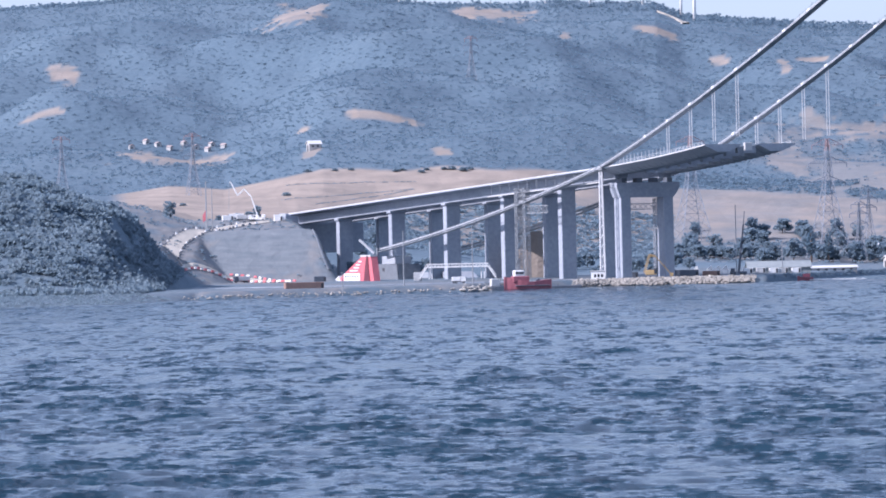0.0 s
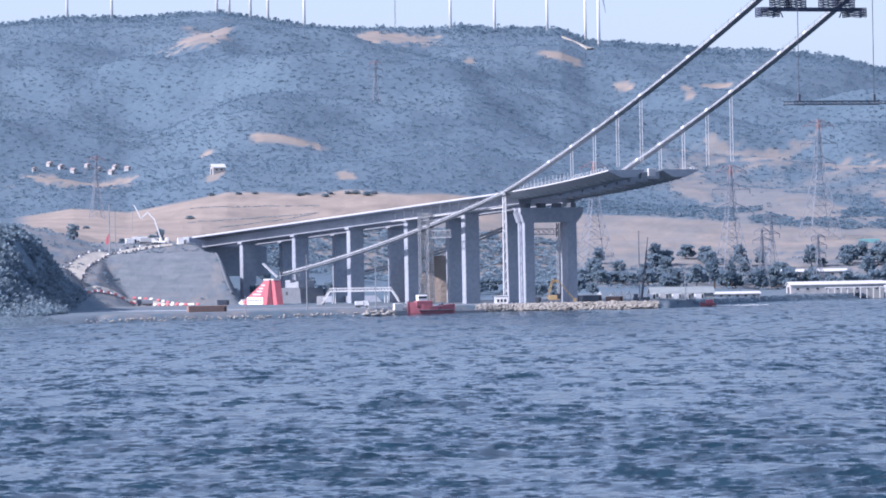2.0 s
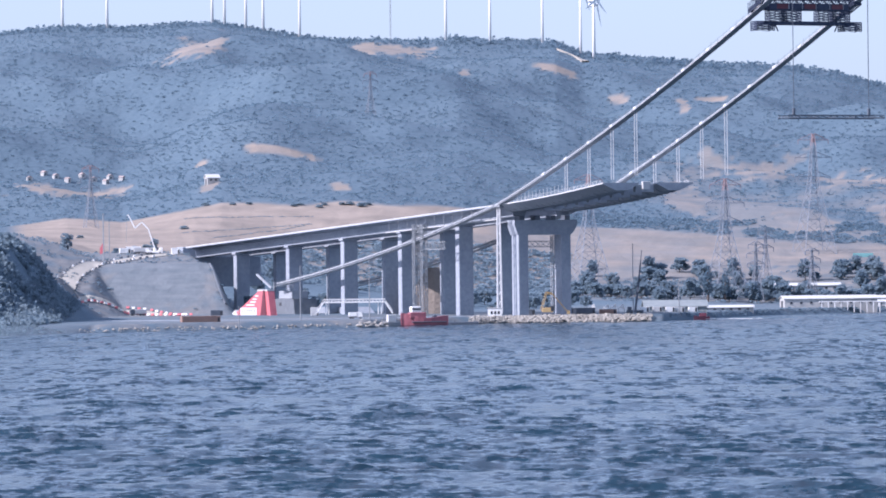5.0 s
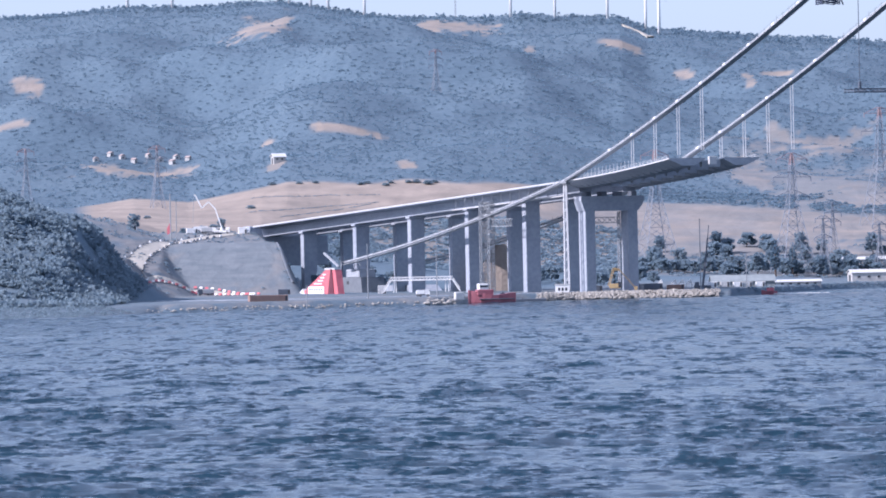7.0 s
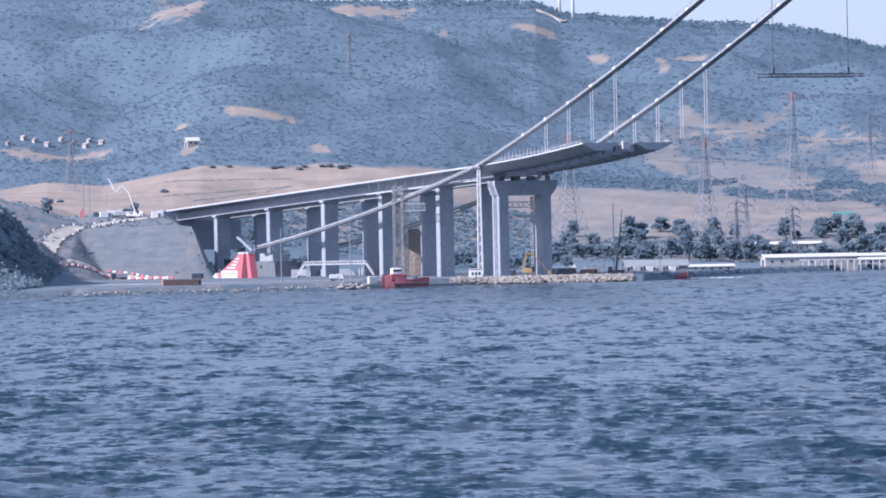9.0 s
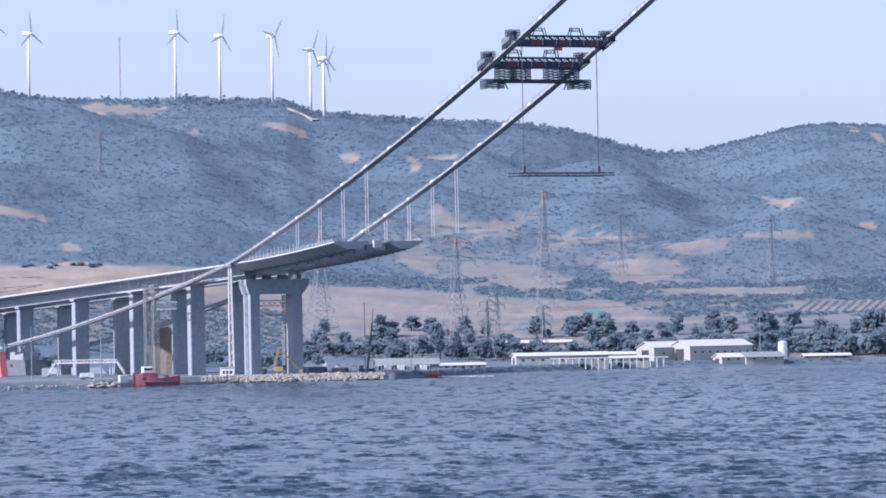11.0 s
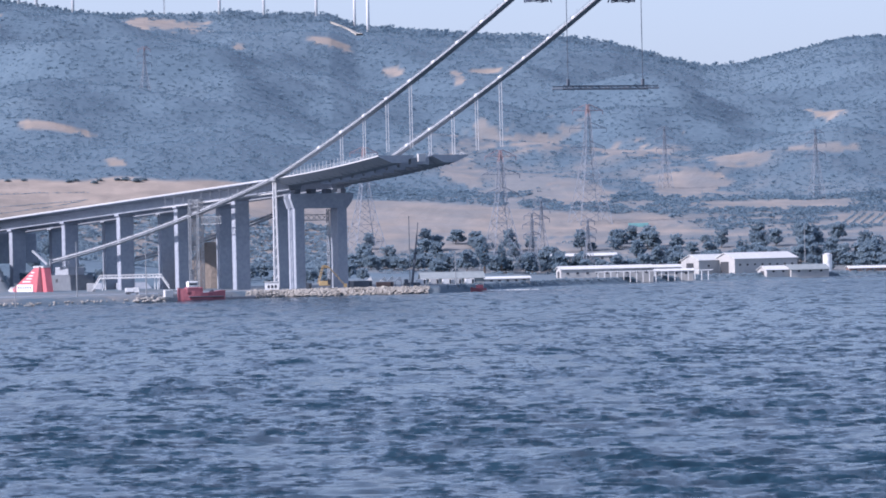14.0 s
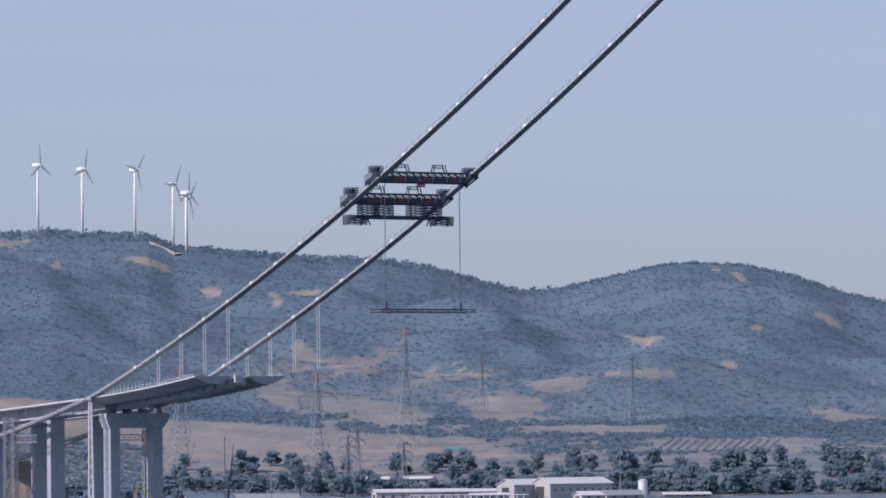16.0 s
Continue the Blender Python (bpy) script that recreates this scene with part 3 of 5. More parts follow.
cs = list(np.linspace(-246, 5, 18)) + list(np.linspace(5, 520, 36))[1:]
for c0 in (-22.5, 22.5):
    main = thing("main_cable", BRIDGE, "thick grey wrapped main suspension cable with catwalk and bright clamps", "cable", "main cables")
    part("strand", tube(bmesh.new(), [(s, c0, cable_z(s, c0)) for s in cs], .5, 8), CABLE, main, smooth=True)
    part("catwalk", sweep(bmesh.new(), [(c0 - 1.6, -1.2), (c0 + 1.6, -1.2), (c0 + 1.6, -1.4), (c0 - 1.6, -1.4)], cs, lambda s, c=c0: cable_z(s, c)), CABLE, main, "mesh catwalk slung below the cable")
    for e in (-1.6, 1.6):
        part("handrope", tube(bmesh.new(), [(s, c0 + e, cable_z(s, c0) + .3) for s in cs], .07, 4), GREY_STEEL, main)
    side = bmesh.new()
    for s0 in np.arange(-240, 500, 5.5):
        for e in (-1.6, 1.6):
            beam(side, (s0, c0 + e, cable_z(s0, c0) - 1.3), (s0, c0 + e, cable_z(s0, c0) + (1.3 if round(s0) % 2 else .8)), .12)
    tagged(part("catwalk_post", side, GREY_STEEL, main), kind="stuff")
    for s0 in np.arange(50.3, 500, 22.2):
        band = bmesh.new()
        tube(band, [(s0 - 1.1, c0, cable_z(s0 - 1.1, c0) + .05), (s0 + 1.1, c0, cable_z(s0 + 1.1, c0) + .05)], .75, 10)
        part("cable_band", band, WHITE, main, "bright white cable clamp")
    for s0 in np.arange(72.5, 145, 22.2):
        for e in (-1.1, 1.1):
            part("hanger", tube(bmesh.new(), [(s0 + e, c0, cable_z(s0, c0)), (s0 + e, c0, deck_z(min(s0, 130)) + .2)], .17, 5), LIT_STEEL, main)
    if c0 > 0:
        continue
    link = thing("cable_tie_post", BRIDGE, "slender pale steel post holding down the main cable", "post", "tie posts")
    part("leg", beam(beam(bmesh.new(), (3.4, c0 - .5, 3), (3.4, c0, 54), .8), (5.6, c0 + .5, 3), (5.2, c0, 54), .8), LIT_STEEL, link)
    ties = bmesh.new()
    for z0 in np.arange(8, 54, 4.6):
        beam(ties, (3.4, c0, z0), (5.5, c0, z0 + 2), .35)
    tagged(part("lacing", ties, LIT_STEEL, link), kind="stuff")
    part("saddle", boxed((1.5, c0 - 1.4, 53.0), (7.5, c0 + 1.4, 54.6), .3), GREY_STEEL, link)


def lattice(bm, lo, hi, wx, wy, step, w, taper=1.0):
    """An upright lattice of four legs with cross-braced faces."""
    x, y, z0 = lo
    z1 = hi
    n = max(1, round((z1 - z0) / step))
    def corner(k, z):
        f = 1 + (taper - 1) * (z - z0) / (z1 - z0)
        return Vector((x + (-wx, wx, wx, -wx)[k % 4] / 2 * f, y + (-wy, -wy, wy, wy)[k % 4] / 2 * f, z))
    for j in range(n):
        a, b = z0 + (z1 - z0) * j / n, z0 + (z1 - z0) * (j + 1) / n
        for k in range(4):
            beam(bm, corner(k, a), corner(k, b), w)
            beam(bm, corner(k, a), corner(k + 1, b), w * .6)
            beam(bm, corner(k + 1, a), corner(k, b), w * .6)
            beam(bm, corner(k, b), corner(k + 1, b), w * .6)
    return bm


def truss(bm, p, q, deep, step, w):
    """A flat truss between p and q, its lower chord deep metres down."""
    p, q = Vector(p), Vector(q)
    n = max(1, round((q - p).length / step))
    d = Vector((0, 0, -deep))
    for j in range(n):
        a, b = p.lerp(q, j / n), p.lerp(q, (j + 1) / n)
        beam(bm, a, b, w)
        beam(bm, a + d, b + d, w)
        beam(bm, a, b + d, w * .6)
        beam(bm, a + d, b, w * .6)
    return bm


hoist = thing("hoist_tower", BRIDGE, "grey steel lattice hoist tower beside the viaduct", "lattice tower", "hoist towers")
part("mast", lattice(bmesh.new(), (-84, -22.5, 3), 46.5, 2.6, 2.6, 3, .3), GREY_STEEL, hoist)
part("mast", lattice(bmesh.new(), (-75.5, -22.5, 3), 46.5, 2.4, 2.4, 3, .26), GREY_STEEL, hoist)
part("gangway", truss(bmesh.new(), (-74, -22.5, 38), (-52, -22.5, 38), 3.4, 2.6, .3), GREY_STEEL, hoist)
part("head_frame", truss(bmesh.new(), (-84, -22.5, 46), (-75, -22.5, 46), 3, 3, .3), GREY_STEEL, hoist)
hoist = thing("hoist_tower", BRIDGE, "dark lattice hoist tower between the columns of the pier", "lattice tower", "hoist towers")
part("mast", lattice(bmesh.new(), (-.6, 8.2, 3), 40, 2.2, 2.2, 3, .28), STEEL_DECK, hoist)
part("gangway", truss(bmesh.new(), (-.6, 7, 37.5), (-.6, -7, 37.5), 2.6, 2.6, .3), STEEL_DECK, hoist)

# the far main cable's tail behind the columns runs to its anchor; two lifting gantries ride on the cables
def gantry(s0, name, label, platform):
    z0 = cable_z(s0) + .9
    g = thing(name, BRIDGE @ Matrix.Translation((s0, 0, z0)), label, "lifting gantry", "lifting gantries")
    top, red = 2.2, -2.6
    for e in (-2.2, 2.2):
        part("cross_truss", truss(bmesh.new(), (e, -20.5, top), (e, 20.5, top), 4.2, 3.4, .55), NAVY_STEEL, g)
        part("girder", boxed((e - .3, -19, -2.0), (e + .3, 19, .6)), NAVY_STEEL, g)
    for k in range(5):
        c = -15.5 + 6.6 * k
        part("panel", boxed((2.52, c, -1.7), (2.6, c + 5.4, .3)), DARK_RED if k not in (1, 3) else NAVY_STEEL, g, "dull red name panel without lettering" if k not in (1, 3) else "")
        part("panel_gap", boxed((2.62, c + 5.5, -1.7), (2.66, c + 5.7, .3)), PALE_CONCRETE, g)
    for c in (-22.5, 22.5):
        clamp = bmesh.new()
        for e in (-1.1, 1.1):
            truss(clamp, (-6.5, c + e * 1.6, -6.5 * .36 + .4), (4.5, c + e * 1.6, 4.5 * .36 + .4), 1.5, 1.3, .32)
        box(clamp, (-5.8, c - 1.7, -5.8 * .36 - .8), (-4.2, c + 1.7, -4.2 * .36 + .6), .12)
        box(clamp, (2.4, c - 1.7, 2.4 * .36 - .8), (4.0, c + 1.7, 4 * .36 + .6), .12)
        box(clamp, (-1.4, c - 1.3, .4), (1.0, c + 1.3, 1.7), .15)
        box(clamp, (-1.9, c - 1.9, 2.2), (1.2, c + 1.2, 4.0), .15)
        lattice(clamp, (-.4, c - .4, 1.7), 2.6, 3.4, 3.8, 1.3, .22)
        part("cable_crawler", clamp, NAVY_STEEL, g)
        cage = bmesh.new()
        lattice(cage, (-.5, c, 2.2), 4.6, 4.0, 4.6, 1.2, .26)
        for k in range(9):
            beam(cage, (-5 + k * 1.2, c - 2.6, -3 + k * .4), (-5 + k * 1.2, c - 2.6, 1 + k * .4), .2)
        part("winch_cage", cage, NAVY_STEEL, g)
    for c in (-11, 7):
        gate = bmesh.new()
        for u in (-3.3, 3.3):
            beam(gate, (0, c + u, top), (0, c + u * .7, top + 3.4), .35)
            beam(gate, (2, c + u, top), (2, c + u * .7, top + 3.4), .35)
        truss(gate, (0, c - 2.6, top + 3.4), (0, c + 2.6, top + 3.4), 1.4, 1.3, .25)
        part("hoist_frame", gate, NAVY_STEEL, g)
    if platform:
        part("lower_beam", boxed((-2.4, -22, -8.4), (2.4, 22, -6.9), .1), NAVY_STEEL, g)
        for c in (-11.5, 12):
            part("hung_scaffold", lattice(lattice(bmesh.new(), (1, c - 4.2, -6.9), -2.6, 4, 7, 1.1, .3), (1, c + 3.8, -6.9), -2.6, 4, 7, 1.1, .34), NAVY_STEEL, g)
        for c in (-21, 21):
            end = lattice(bmesh.new(), (0, c, -10.9), -7.0, 5, 8.4, 1.0, .38)
            beam(end, (0, c + (5.6 if c < 0 else -5.6), -7.4), (0, c + (8.2 if c > 0 else -8.2) * -.9, -11), .4)
            part("end_cage", end, NAVY_STEEL, g)
        part("red_banner", boxed((2.9, 7.5, 5.2), (2.96, 11.5, 8.4)), RED, g, "small red banner on the gantry")
        part("banner_pole", beam(bmesh.new(), (2.9, 7.2, 2), (2.9, 7.2, 9.8), .15), GREY_STEEL, g)
    return g


gantry(250, "lower_lifting_gantry", "dark navy lifting gantry with hanging work platforms on the cables", True)
gantry(271, "upper_lifting_gantry", "dark navy lifting gantry with red panels on the cables", False)
spreader = thing("lifting_frame", BRIDGE @ Matrix.Translation((270, 0, 85.4)), "thin steel spreader frame hanging from the gantry on wires", "lifting frame")
for e in (-4.5, 4.5):
    part("side_beam", truss(bmesh.new(), (e, -23, 1.2), (e, 23, 1.2), 1.3, 3, .3), DARK_STEEL, spreader)
for c in (-23, -18, -9, 0, 9, 18, 23):
    part("cross_beam", beam(bmesh.new(), (-4.5, c, .4), (4.5, c, .4), .35), DARK_STEEL, spreader)
for c in (-18, 18):
    part("hook_block", boxed((-.5, c - .6, 1.2), (.5, c + .6, 4.2), .15), DARK_STEEL, spreader)
    part("hoist_wire", beam(bmesh.new(), (0, c, 4), (0, c, 53.5), .24), DARK_STEEL, spreader)

# pylon steel is blued and its red muted in imitation of haze
PYLON_STEEL = material("hazed_zinc", [(.19, .22, .265), (.25, .28, .325)], .6, 1.5)
HAZED_RED = material("hazed_pylon_red", [(.33, .235, .24), (.38, .275, .28)], .7, .6)
# ---- wind turbines on the ridge ----
def turbine(x, y, z, phase, yaw=58, hub=57.5):
    t = thing("wind_turbine", pose(x, y, z, 0, 0, yaw), "white three-bladed wind turbine on the wooded ridge", "wind turbine", "wind turbines")
    part("tower", tube(bmesh.new(), [(0, 0, -4), (0, 0, hub * .5), (0, 0, hub)], [1.35, 1.1, .8], 12), WHITE, t, smooth=True)
    nac = boxed((-1.6, -2.2, hub - .6), (1.6, 5.2, hub + 2.8), .7)
    part("nacelle", nac, WHITE, t)
    rotor = part("hub", tube(bmesh.new(), [(0, -4.4, hub + 1.1), (0, -3.6, hub + 1.1), (0, -2.2, hub + 1.1)], [.3, 1.2, 1.4], 10), WHITE, t)
    for k in range(3):
        a = radians(phase + 120 * k)
        d = Vector((math.sin(a), 0, math.cos(a)))
        e = Vector((math.cos(a), 0, -math.sin(a)))
        o = Vector((0, -3.2, hub + 1.1))
        bm = bmesh.new()
        rings = []
        for r, w, th in ((.8, .8, .7), (3, 1.5, .45), (8, 1.15, .3), (15, .75, .2), (20.5, .2, .08)):
            p = o + d * r
            rings.append([bm.verts.new(p + e * (w * u) + Vector((0, th * v, 0))) for u, v in ((-1, 0), (0, -1), (1, 0), (0, 1))])
        for a0, b0 in zip(rings, rings[1:]):
            for j in range(4):
                bm.faces.new((a0[j], a0[(j + 1) % 4], b0[(j + 1) % 4], b0[j]))
        bm.faces.new(rings[0])
        bm.faces.new(rings[-1])
        part("blade", bm, WHITE, rotor)
    return t


for x, z, phase in ((-394, 250, 20), (-354, 250, 75), (-260, 252, 50), (-249, 252, 10), (-230, 249, 35), (-214.5, 245, -8), (-182, 237, -5),
                    (-51.5, 236, -4), (-12, 232, 12), (34.8, 231, 40), (68.8, 218, 28)):
    turbine(x, 4632, z, phase)
turbine(79.7, 4590, 208, 4)
turbine(81.5, 4660, 207, 40)
mast = thing("measuring_mast", pose(-101, 4640, 236), "thin grey lattice mast on the ridge", "mast")
part("shaft", lattice(bmesh.new(), (0, 0, -3), 56, 1, 1, 6, .25), GREY_STEEL, mast)


# ---- power line pylons ----
def pylon(x, y, h, base=11.0, turn=20):
    z = float(height(x, y))
    t = thing("power_pylon", pose(x, y, z, 0, 0, turn), "grey steel lattice pylon with red-painted top", "pylon", "power pylons")
    def ring(f, w):
        return [Vector((sx * w / 2, sy * w / 2, h * f)) for sx, sy in ((-1, -1), (1, -1), (1, 1), (-1, 1))]
    levels = [(-.02, base), (.14, base * .82), (.28, base * .62), (.4, base * .47), (.5, base * .35), (.6, base * .25), (.7, base * .2), (.8, base * .16), (.9, base * .12), (1, base * .04)]
    painted = h > 60 or x < 0
    w = .3 if h > 50 else .22
    for a, b in zip(levels, levels[1:]):
        bm = bmesh.new()
        p, q = ring(*a), ring(*b)
        for k in range(4):
            beam(bm, p[k], q[k], w)
            beam(bm, p[k], q[(k + 1) % 4], w * .6)
            beam(bm, p[(k + 1) % 4], q[k], w * .6)
            beam(bm, q[k], q[(k + 1) % 4], w * .6)
        part("body_stage", bm, HAZED_RED if b[0] > .95 and painted else PYLON_STEEL, t, "red-painted lattice" if b[0] > .95 and painted else "")
    for f, r in ((.64, 10 * h / 65), (.80, 11 * h / 65), (.95, 9 * h / 65)):
        bm = bmesh.new()
        for sg in (-1, 1):
            for sy in (-.6, .6):
                beam(bm, (0, sy, h * f), (sg * r, 0, h * f), .28)
                beam(bm, (sg * .8, sy, h * (f + .055)), (sg * r, 0, h * f), .24)
            for k in range(1, 4):
                beam(bm, (sg * r * k / 4, 0, h * f), (sg * r * (k - .5) / 4, 0, h * (f + .05 * (1 - k / 4))), .16)
            beam(bm, (sg * r, 0, h * f), (sg * r, 0, h * f - 2.4), .3)
        part("crossarm", bm, HAZED_RED if f > .9 and painted else PYLON_STEEL, t, "red-painted crossarm" if f > .9 and painted else "")
    return t


for x, y, h, b in ((124, 2930, 68, 21), (187, 3150, 72, 21), (48, 3000, 62, 20), (341, 3300, 44, 9), (252, 3400, 40, 8),
                   (-332, 3150, 38, 8), (-252, 3150, 38, 8), (-98, 3800, 34, 7), (172, 2920, 30, 7), (140, 2910, 34, 7), (150, 3000, 32, 7)):
    pylon(x, y, h, b)


# ---- harbour buildings ----
def shed(x, y, turn, length, width, eave, ridge, label, doors=1, windows=6, wall=None, base=None, cover=None):
    """A gabled hall; its gable end looks along -x of its own axes, its long side along -y."""
    z = float(height(x, y)) if base is None else base
    t = thing("warehouse", pose(x, y, z, 0, 0, turn), label, "warehouse", "harbour sheds")
    w2 = width / 2
    part("wall", prism(bmesh.new(), [(-w2, -2), (w2, -2), (w2, eave), (0, ridge - .15), (-w2, eave)], 0, length, axis=0), wall or PLASTER, t)
    for sg in (-1, 1):
        bm = bmesh.new()
        prism(bm, [(sg * (w2 + .6), eave - .25), (sg * (w2 + .6), eave + .05), (0, ridge + .3), (0, ridge)], -.7, length + .7, axis=0)
        part("roof_slope", bm, cover or ROOF_WHITE, t, "bright white sheet roof" if cover is None else "grey sheet roof")
    for k in range(doors):
        c = (k - (doors - 1) / 2) * width * .45
        part("door", boxed((-.12, c - width * .2, 0), (.06, c + width * .2, eave * .82)), SHADE, t, "dark slab painted as the shade of a doorway")
    for k in range(windows):
        px = length * (k + .7) / (windows + .4)
        win = part("window", boxed((px - .7, -w2 - .08, eave * .55), (px + .7, -w2 + .1, eave * .55 + 1.1)), GLASS_DARK, t)
        part("sill", boxed((px - .85, -w2 - .2, eave * .55 - .15), (px + .85, -w2 + .1, eave * .55 - .02)), PALE_CONCRETE, win)
    return t


ROOF_WHITE = material("white_sheet_roof", [(.52, .52, .51), (.60, .60, .59)], .6, .5)
PLASTER = material("pale_plaster", [(.36, .36, .355), (.46, .455, .445)], .8, .4)
# near-black colour on solid slabs stands in for the shade of openings
SHADE = material("painted_opening_shade", [(.04, .045, .055), (.06, .065, .075)], .9, .4)
GLASS_DARK = material("window_glass", [(.03, .035, .045), (.05, .055, .07)], .12, .4, bump=0)
# rust brown with some haze mixed into its colour
RUST = material("hazed_rust_brown", [(.24, .155, .13), (.32, .21, .17)], .85, .5)
PALE_TILE = material("pale_roof_tile", [(.33, .27, .26), (.40, .33, .31)], .9, .5)
GREEN_ROOF = material("grey_green_roof", [(.20, .23, .24), (.27, .30, .31)], .7, .4)

shed(224.5, 2860, 36, 34, 15, 8.2, 11.2, "white warehouse with a gabled front and dark gateway", windows=3, base=2.6)
shed(243.5, 2858, 36, 46, 17, 8.6, 11.8, "large white warehouse with a row of small windows", windows=8, base=2.6)
shed(146, 2752, 8, 50, 13, 6.2, 7.6, "long white quayside hall with a low pitched roof", windows=9, base=1.8)
shed(262, 2835, 20, 14, 12, 3.2, 5.2, "small white hut with a pitched roof", windows=2, base=1.6)
shed(276, 2838, 15, 22, 13, 3.0, 5.6, "low pale shed with a grey sheet roof", windows=3, base=1.6, cover=GREEN_ROOF)
shed(197, 2800, 4, 24, 9, 4.4, 5.2, "low white quayside canopy building", windows=4, base=1.4)
shed(200, 2850, 4, 18, 9, 5.0, 6.2, "white store behind the quay", windows=3, base=2.6)
shed(84.5, 2606, 5, 39, 9, 3.8, 4.6, "long low white jetty building with dark open side", windows=9, base=1.0)
shed(66, 2500, 4, 30, 12, 4.6, 7.4, "long grey-roofed shed close to the shore", windows=4, base=1.5, wall=GREEN_ROOF, cover=GREEN_ROOF)
shed(150, 2960, 3, 40, 8, 4.6, 5.8, "long pale store among the trees", windows=8)
shed(312, 2862, 4, 26, 10, 3.4, 4.4, "low tan shed by the water", windows=5, base=1.2, wall=RUST)
shed(-193, 3345, 20, 8, 7, 4.5, 6.5, "white farmhouse on the hillside", windows=2)

for x, y, n, span, z in ((166, 2738, 10, 3.4, 4.6), (199, 2780, 9, 3.6, 4.2)):
    lean = thing("quay_canopy", pose(x, y, 1.5), "white open canopy on posts along the quay", "canopy", "quay canopies")
    part("roof", boxed((-1, -2, z), (n * span - 1, 5, z + .35)), WHITE, lean)
    for k in range(n):
        part("post", beam(bmesh.new(), (k * span, -1.6, -1), (k * span, -1.6, z), .45), WHITE, lean)
silo = thing("silo", pose(301.5, 2868, 2), "tall white cylindrical silo beside the quay", "silo")
part("drum", tube(bmesh.new(), [(0, 0, 0), (0, 0, 10.4)], 2.5, 16), WHITE, silo, smooth=False)
part("cap", tube(bmesh.new(), [(0, 0, 10.4), (0, 0, 11), (0, 0, 11.3)], [2.6, 1.8, .4], 16), PALE_CONCRETE, silo)
for x, y, h in ((288.5, 2862, 26), (82, 2470, 16), (59, 2420, 33), (-112, 2170, 18), (-206, 2655, 26), (-203.5, 2660, 22), (-89, 2240, 24), (-60, 2270, 26)):
    pole = thing("pole", pose(x, y, float(height(x, y)) - .5), "thin grey steel pole", "pole", "poles")
    part("shaft", tube(bmesh.new(), [(0, 0, 0), (0, 0, h)], [.28, .16], 8), GREY_STEEL, pole)
    part("lamp_head", boxed((-.3, -.9, h - .1), (.3, .4, h + .25), .08), GREY_STEEL, pole)


# ---- trees ----
def tree_kind(name, label, h, r, clumps, seed, shape, mat):
    rng = random.Random(seed)
    t = thing(name, pose(0, 0, -60), label, "tree", name + "s")
    tr = bmesh.new()
    tube(tr, [(0, 0, -1), (.1, 0, h * .25), (0, .1, h * .55), (0, 0, h * .85)], [h * .035, h * .028, h * .018, h * .006], 7)
    for k in range(5):
        a, z = rng.uniform(0, 6.28), h * rng.uniform(.3, .6)
        tube(tr, [(0, 0, z), (math.cos(a) * r * .35, math.sin(a) * r * .35, z + h * .12), (math.cos(a) * r * .7, math.sin(a) * r * .7, z + h * .2)], [h * .014, h * .009, h * .003], 5)
    part("trunk", tr, BARK, t)
    vs, fs, n = [], [], 0
    kinds = [tuft(300 + k, 9, .5) for k in range(4)]
    for k in range(clumps):
        while True:
            u, v, w = rng.uniform(-1, 1), rng.uniform(-1, 1), rng.uniform(0, 1)
            lim = shape(w)
            if u * u + v * v < lim * lim:
                break
        s = rng.uniform(.13, .24) * r * (1.15 if lim > .5 else .8)
        b, f = kinds[k % 4]
        vs += (b * s * np.array([1, 1, 1.1]) + np.array([u * r, v * r, h * (.16 + .84 * w)])).tolist()
        fs += (f + n).tolist()
        n += len(b)
    me = mesh_of("crown", vs, fs, mat)
    o = new("crown", me)
    o.parent = t
    return t


ROUND = lambda w: math.sqrt(max(0, 1 - (2 * w - .9) ** 2 / 1.21)) * (.8 + .2 * math.sin(w * 9))
SLIM = lambda w: min(1, w * 5) * (1 - w) ** .45
kinds = [tree_kind("broad_tree", "broadleaf tree on the coastal plain, leaves coloured with blue haze", 9, 5.2, 80, 1, ROUND, HAZED_OLIVE),
         tree_kind("broad_tree", "broadleaf tree on the coastal plain, leaves coloured with blue haze", 11, 5, 85, 2, ROUND, HAZED_OLIVE),
         tree_kind("broad_tree", "low rounded olive tree among the fields", 6, 4.2, 70, 3, ROUND, HAZED_OLIVE)]
cypress = tree_kind("cypress", "tall slim cypress tree in haze-blue foliage", 20, 3.2, 170, 4, SLIM, HAZED_FOLIAGE)
cypress.matrix_world = pose(112, 2890, float(height(112, 2890)) - .2)
for x, y, s in ((121.8, 2892, 1.0), (258, 2925, .95), (262, 2930, .8), (441, 2930, 1.0), (446, 2940, .9)):
    copy_thing(cypress, pose(x, y, float(height(x, y)) - .2, 0, 0, x * 7)).scale = (s, s, s)
rng = random.Random(8)
spots = []
for k in range(300):
    y = rng.choice((rng.uniform(2895, 2960), rng.uniform(2900, 3060)))
    x = rng.uniform(.012, .172) * y
    if x > 30 and 2880 < y:
        spots.append((x, y, rng.uniform(.7, 1.2) * (1.1 if x > 180 else .95)))
for k in range(70):
    x, y = rng.uniform(-135, 45), rng.uniform(2660, 2900)
    spots.append((x, y, rng.uniform(.6, 1.0)))
for x, y in ((-187.5, 3240), (-170, 3232), (-160, 3236), (-132, 3232), (-128, 3236), (-116, 3228), (-113, 3238), (-102, 3240), (-97, 3240), (-90, 3234), (-86, 3240), (-192, 3096), (-248, 3020)):
    spots.append((x, y, -rng.uniform(.55, .95)))
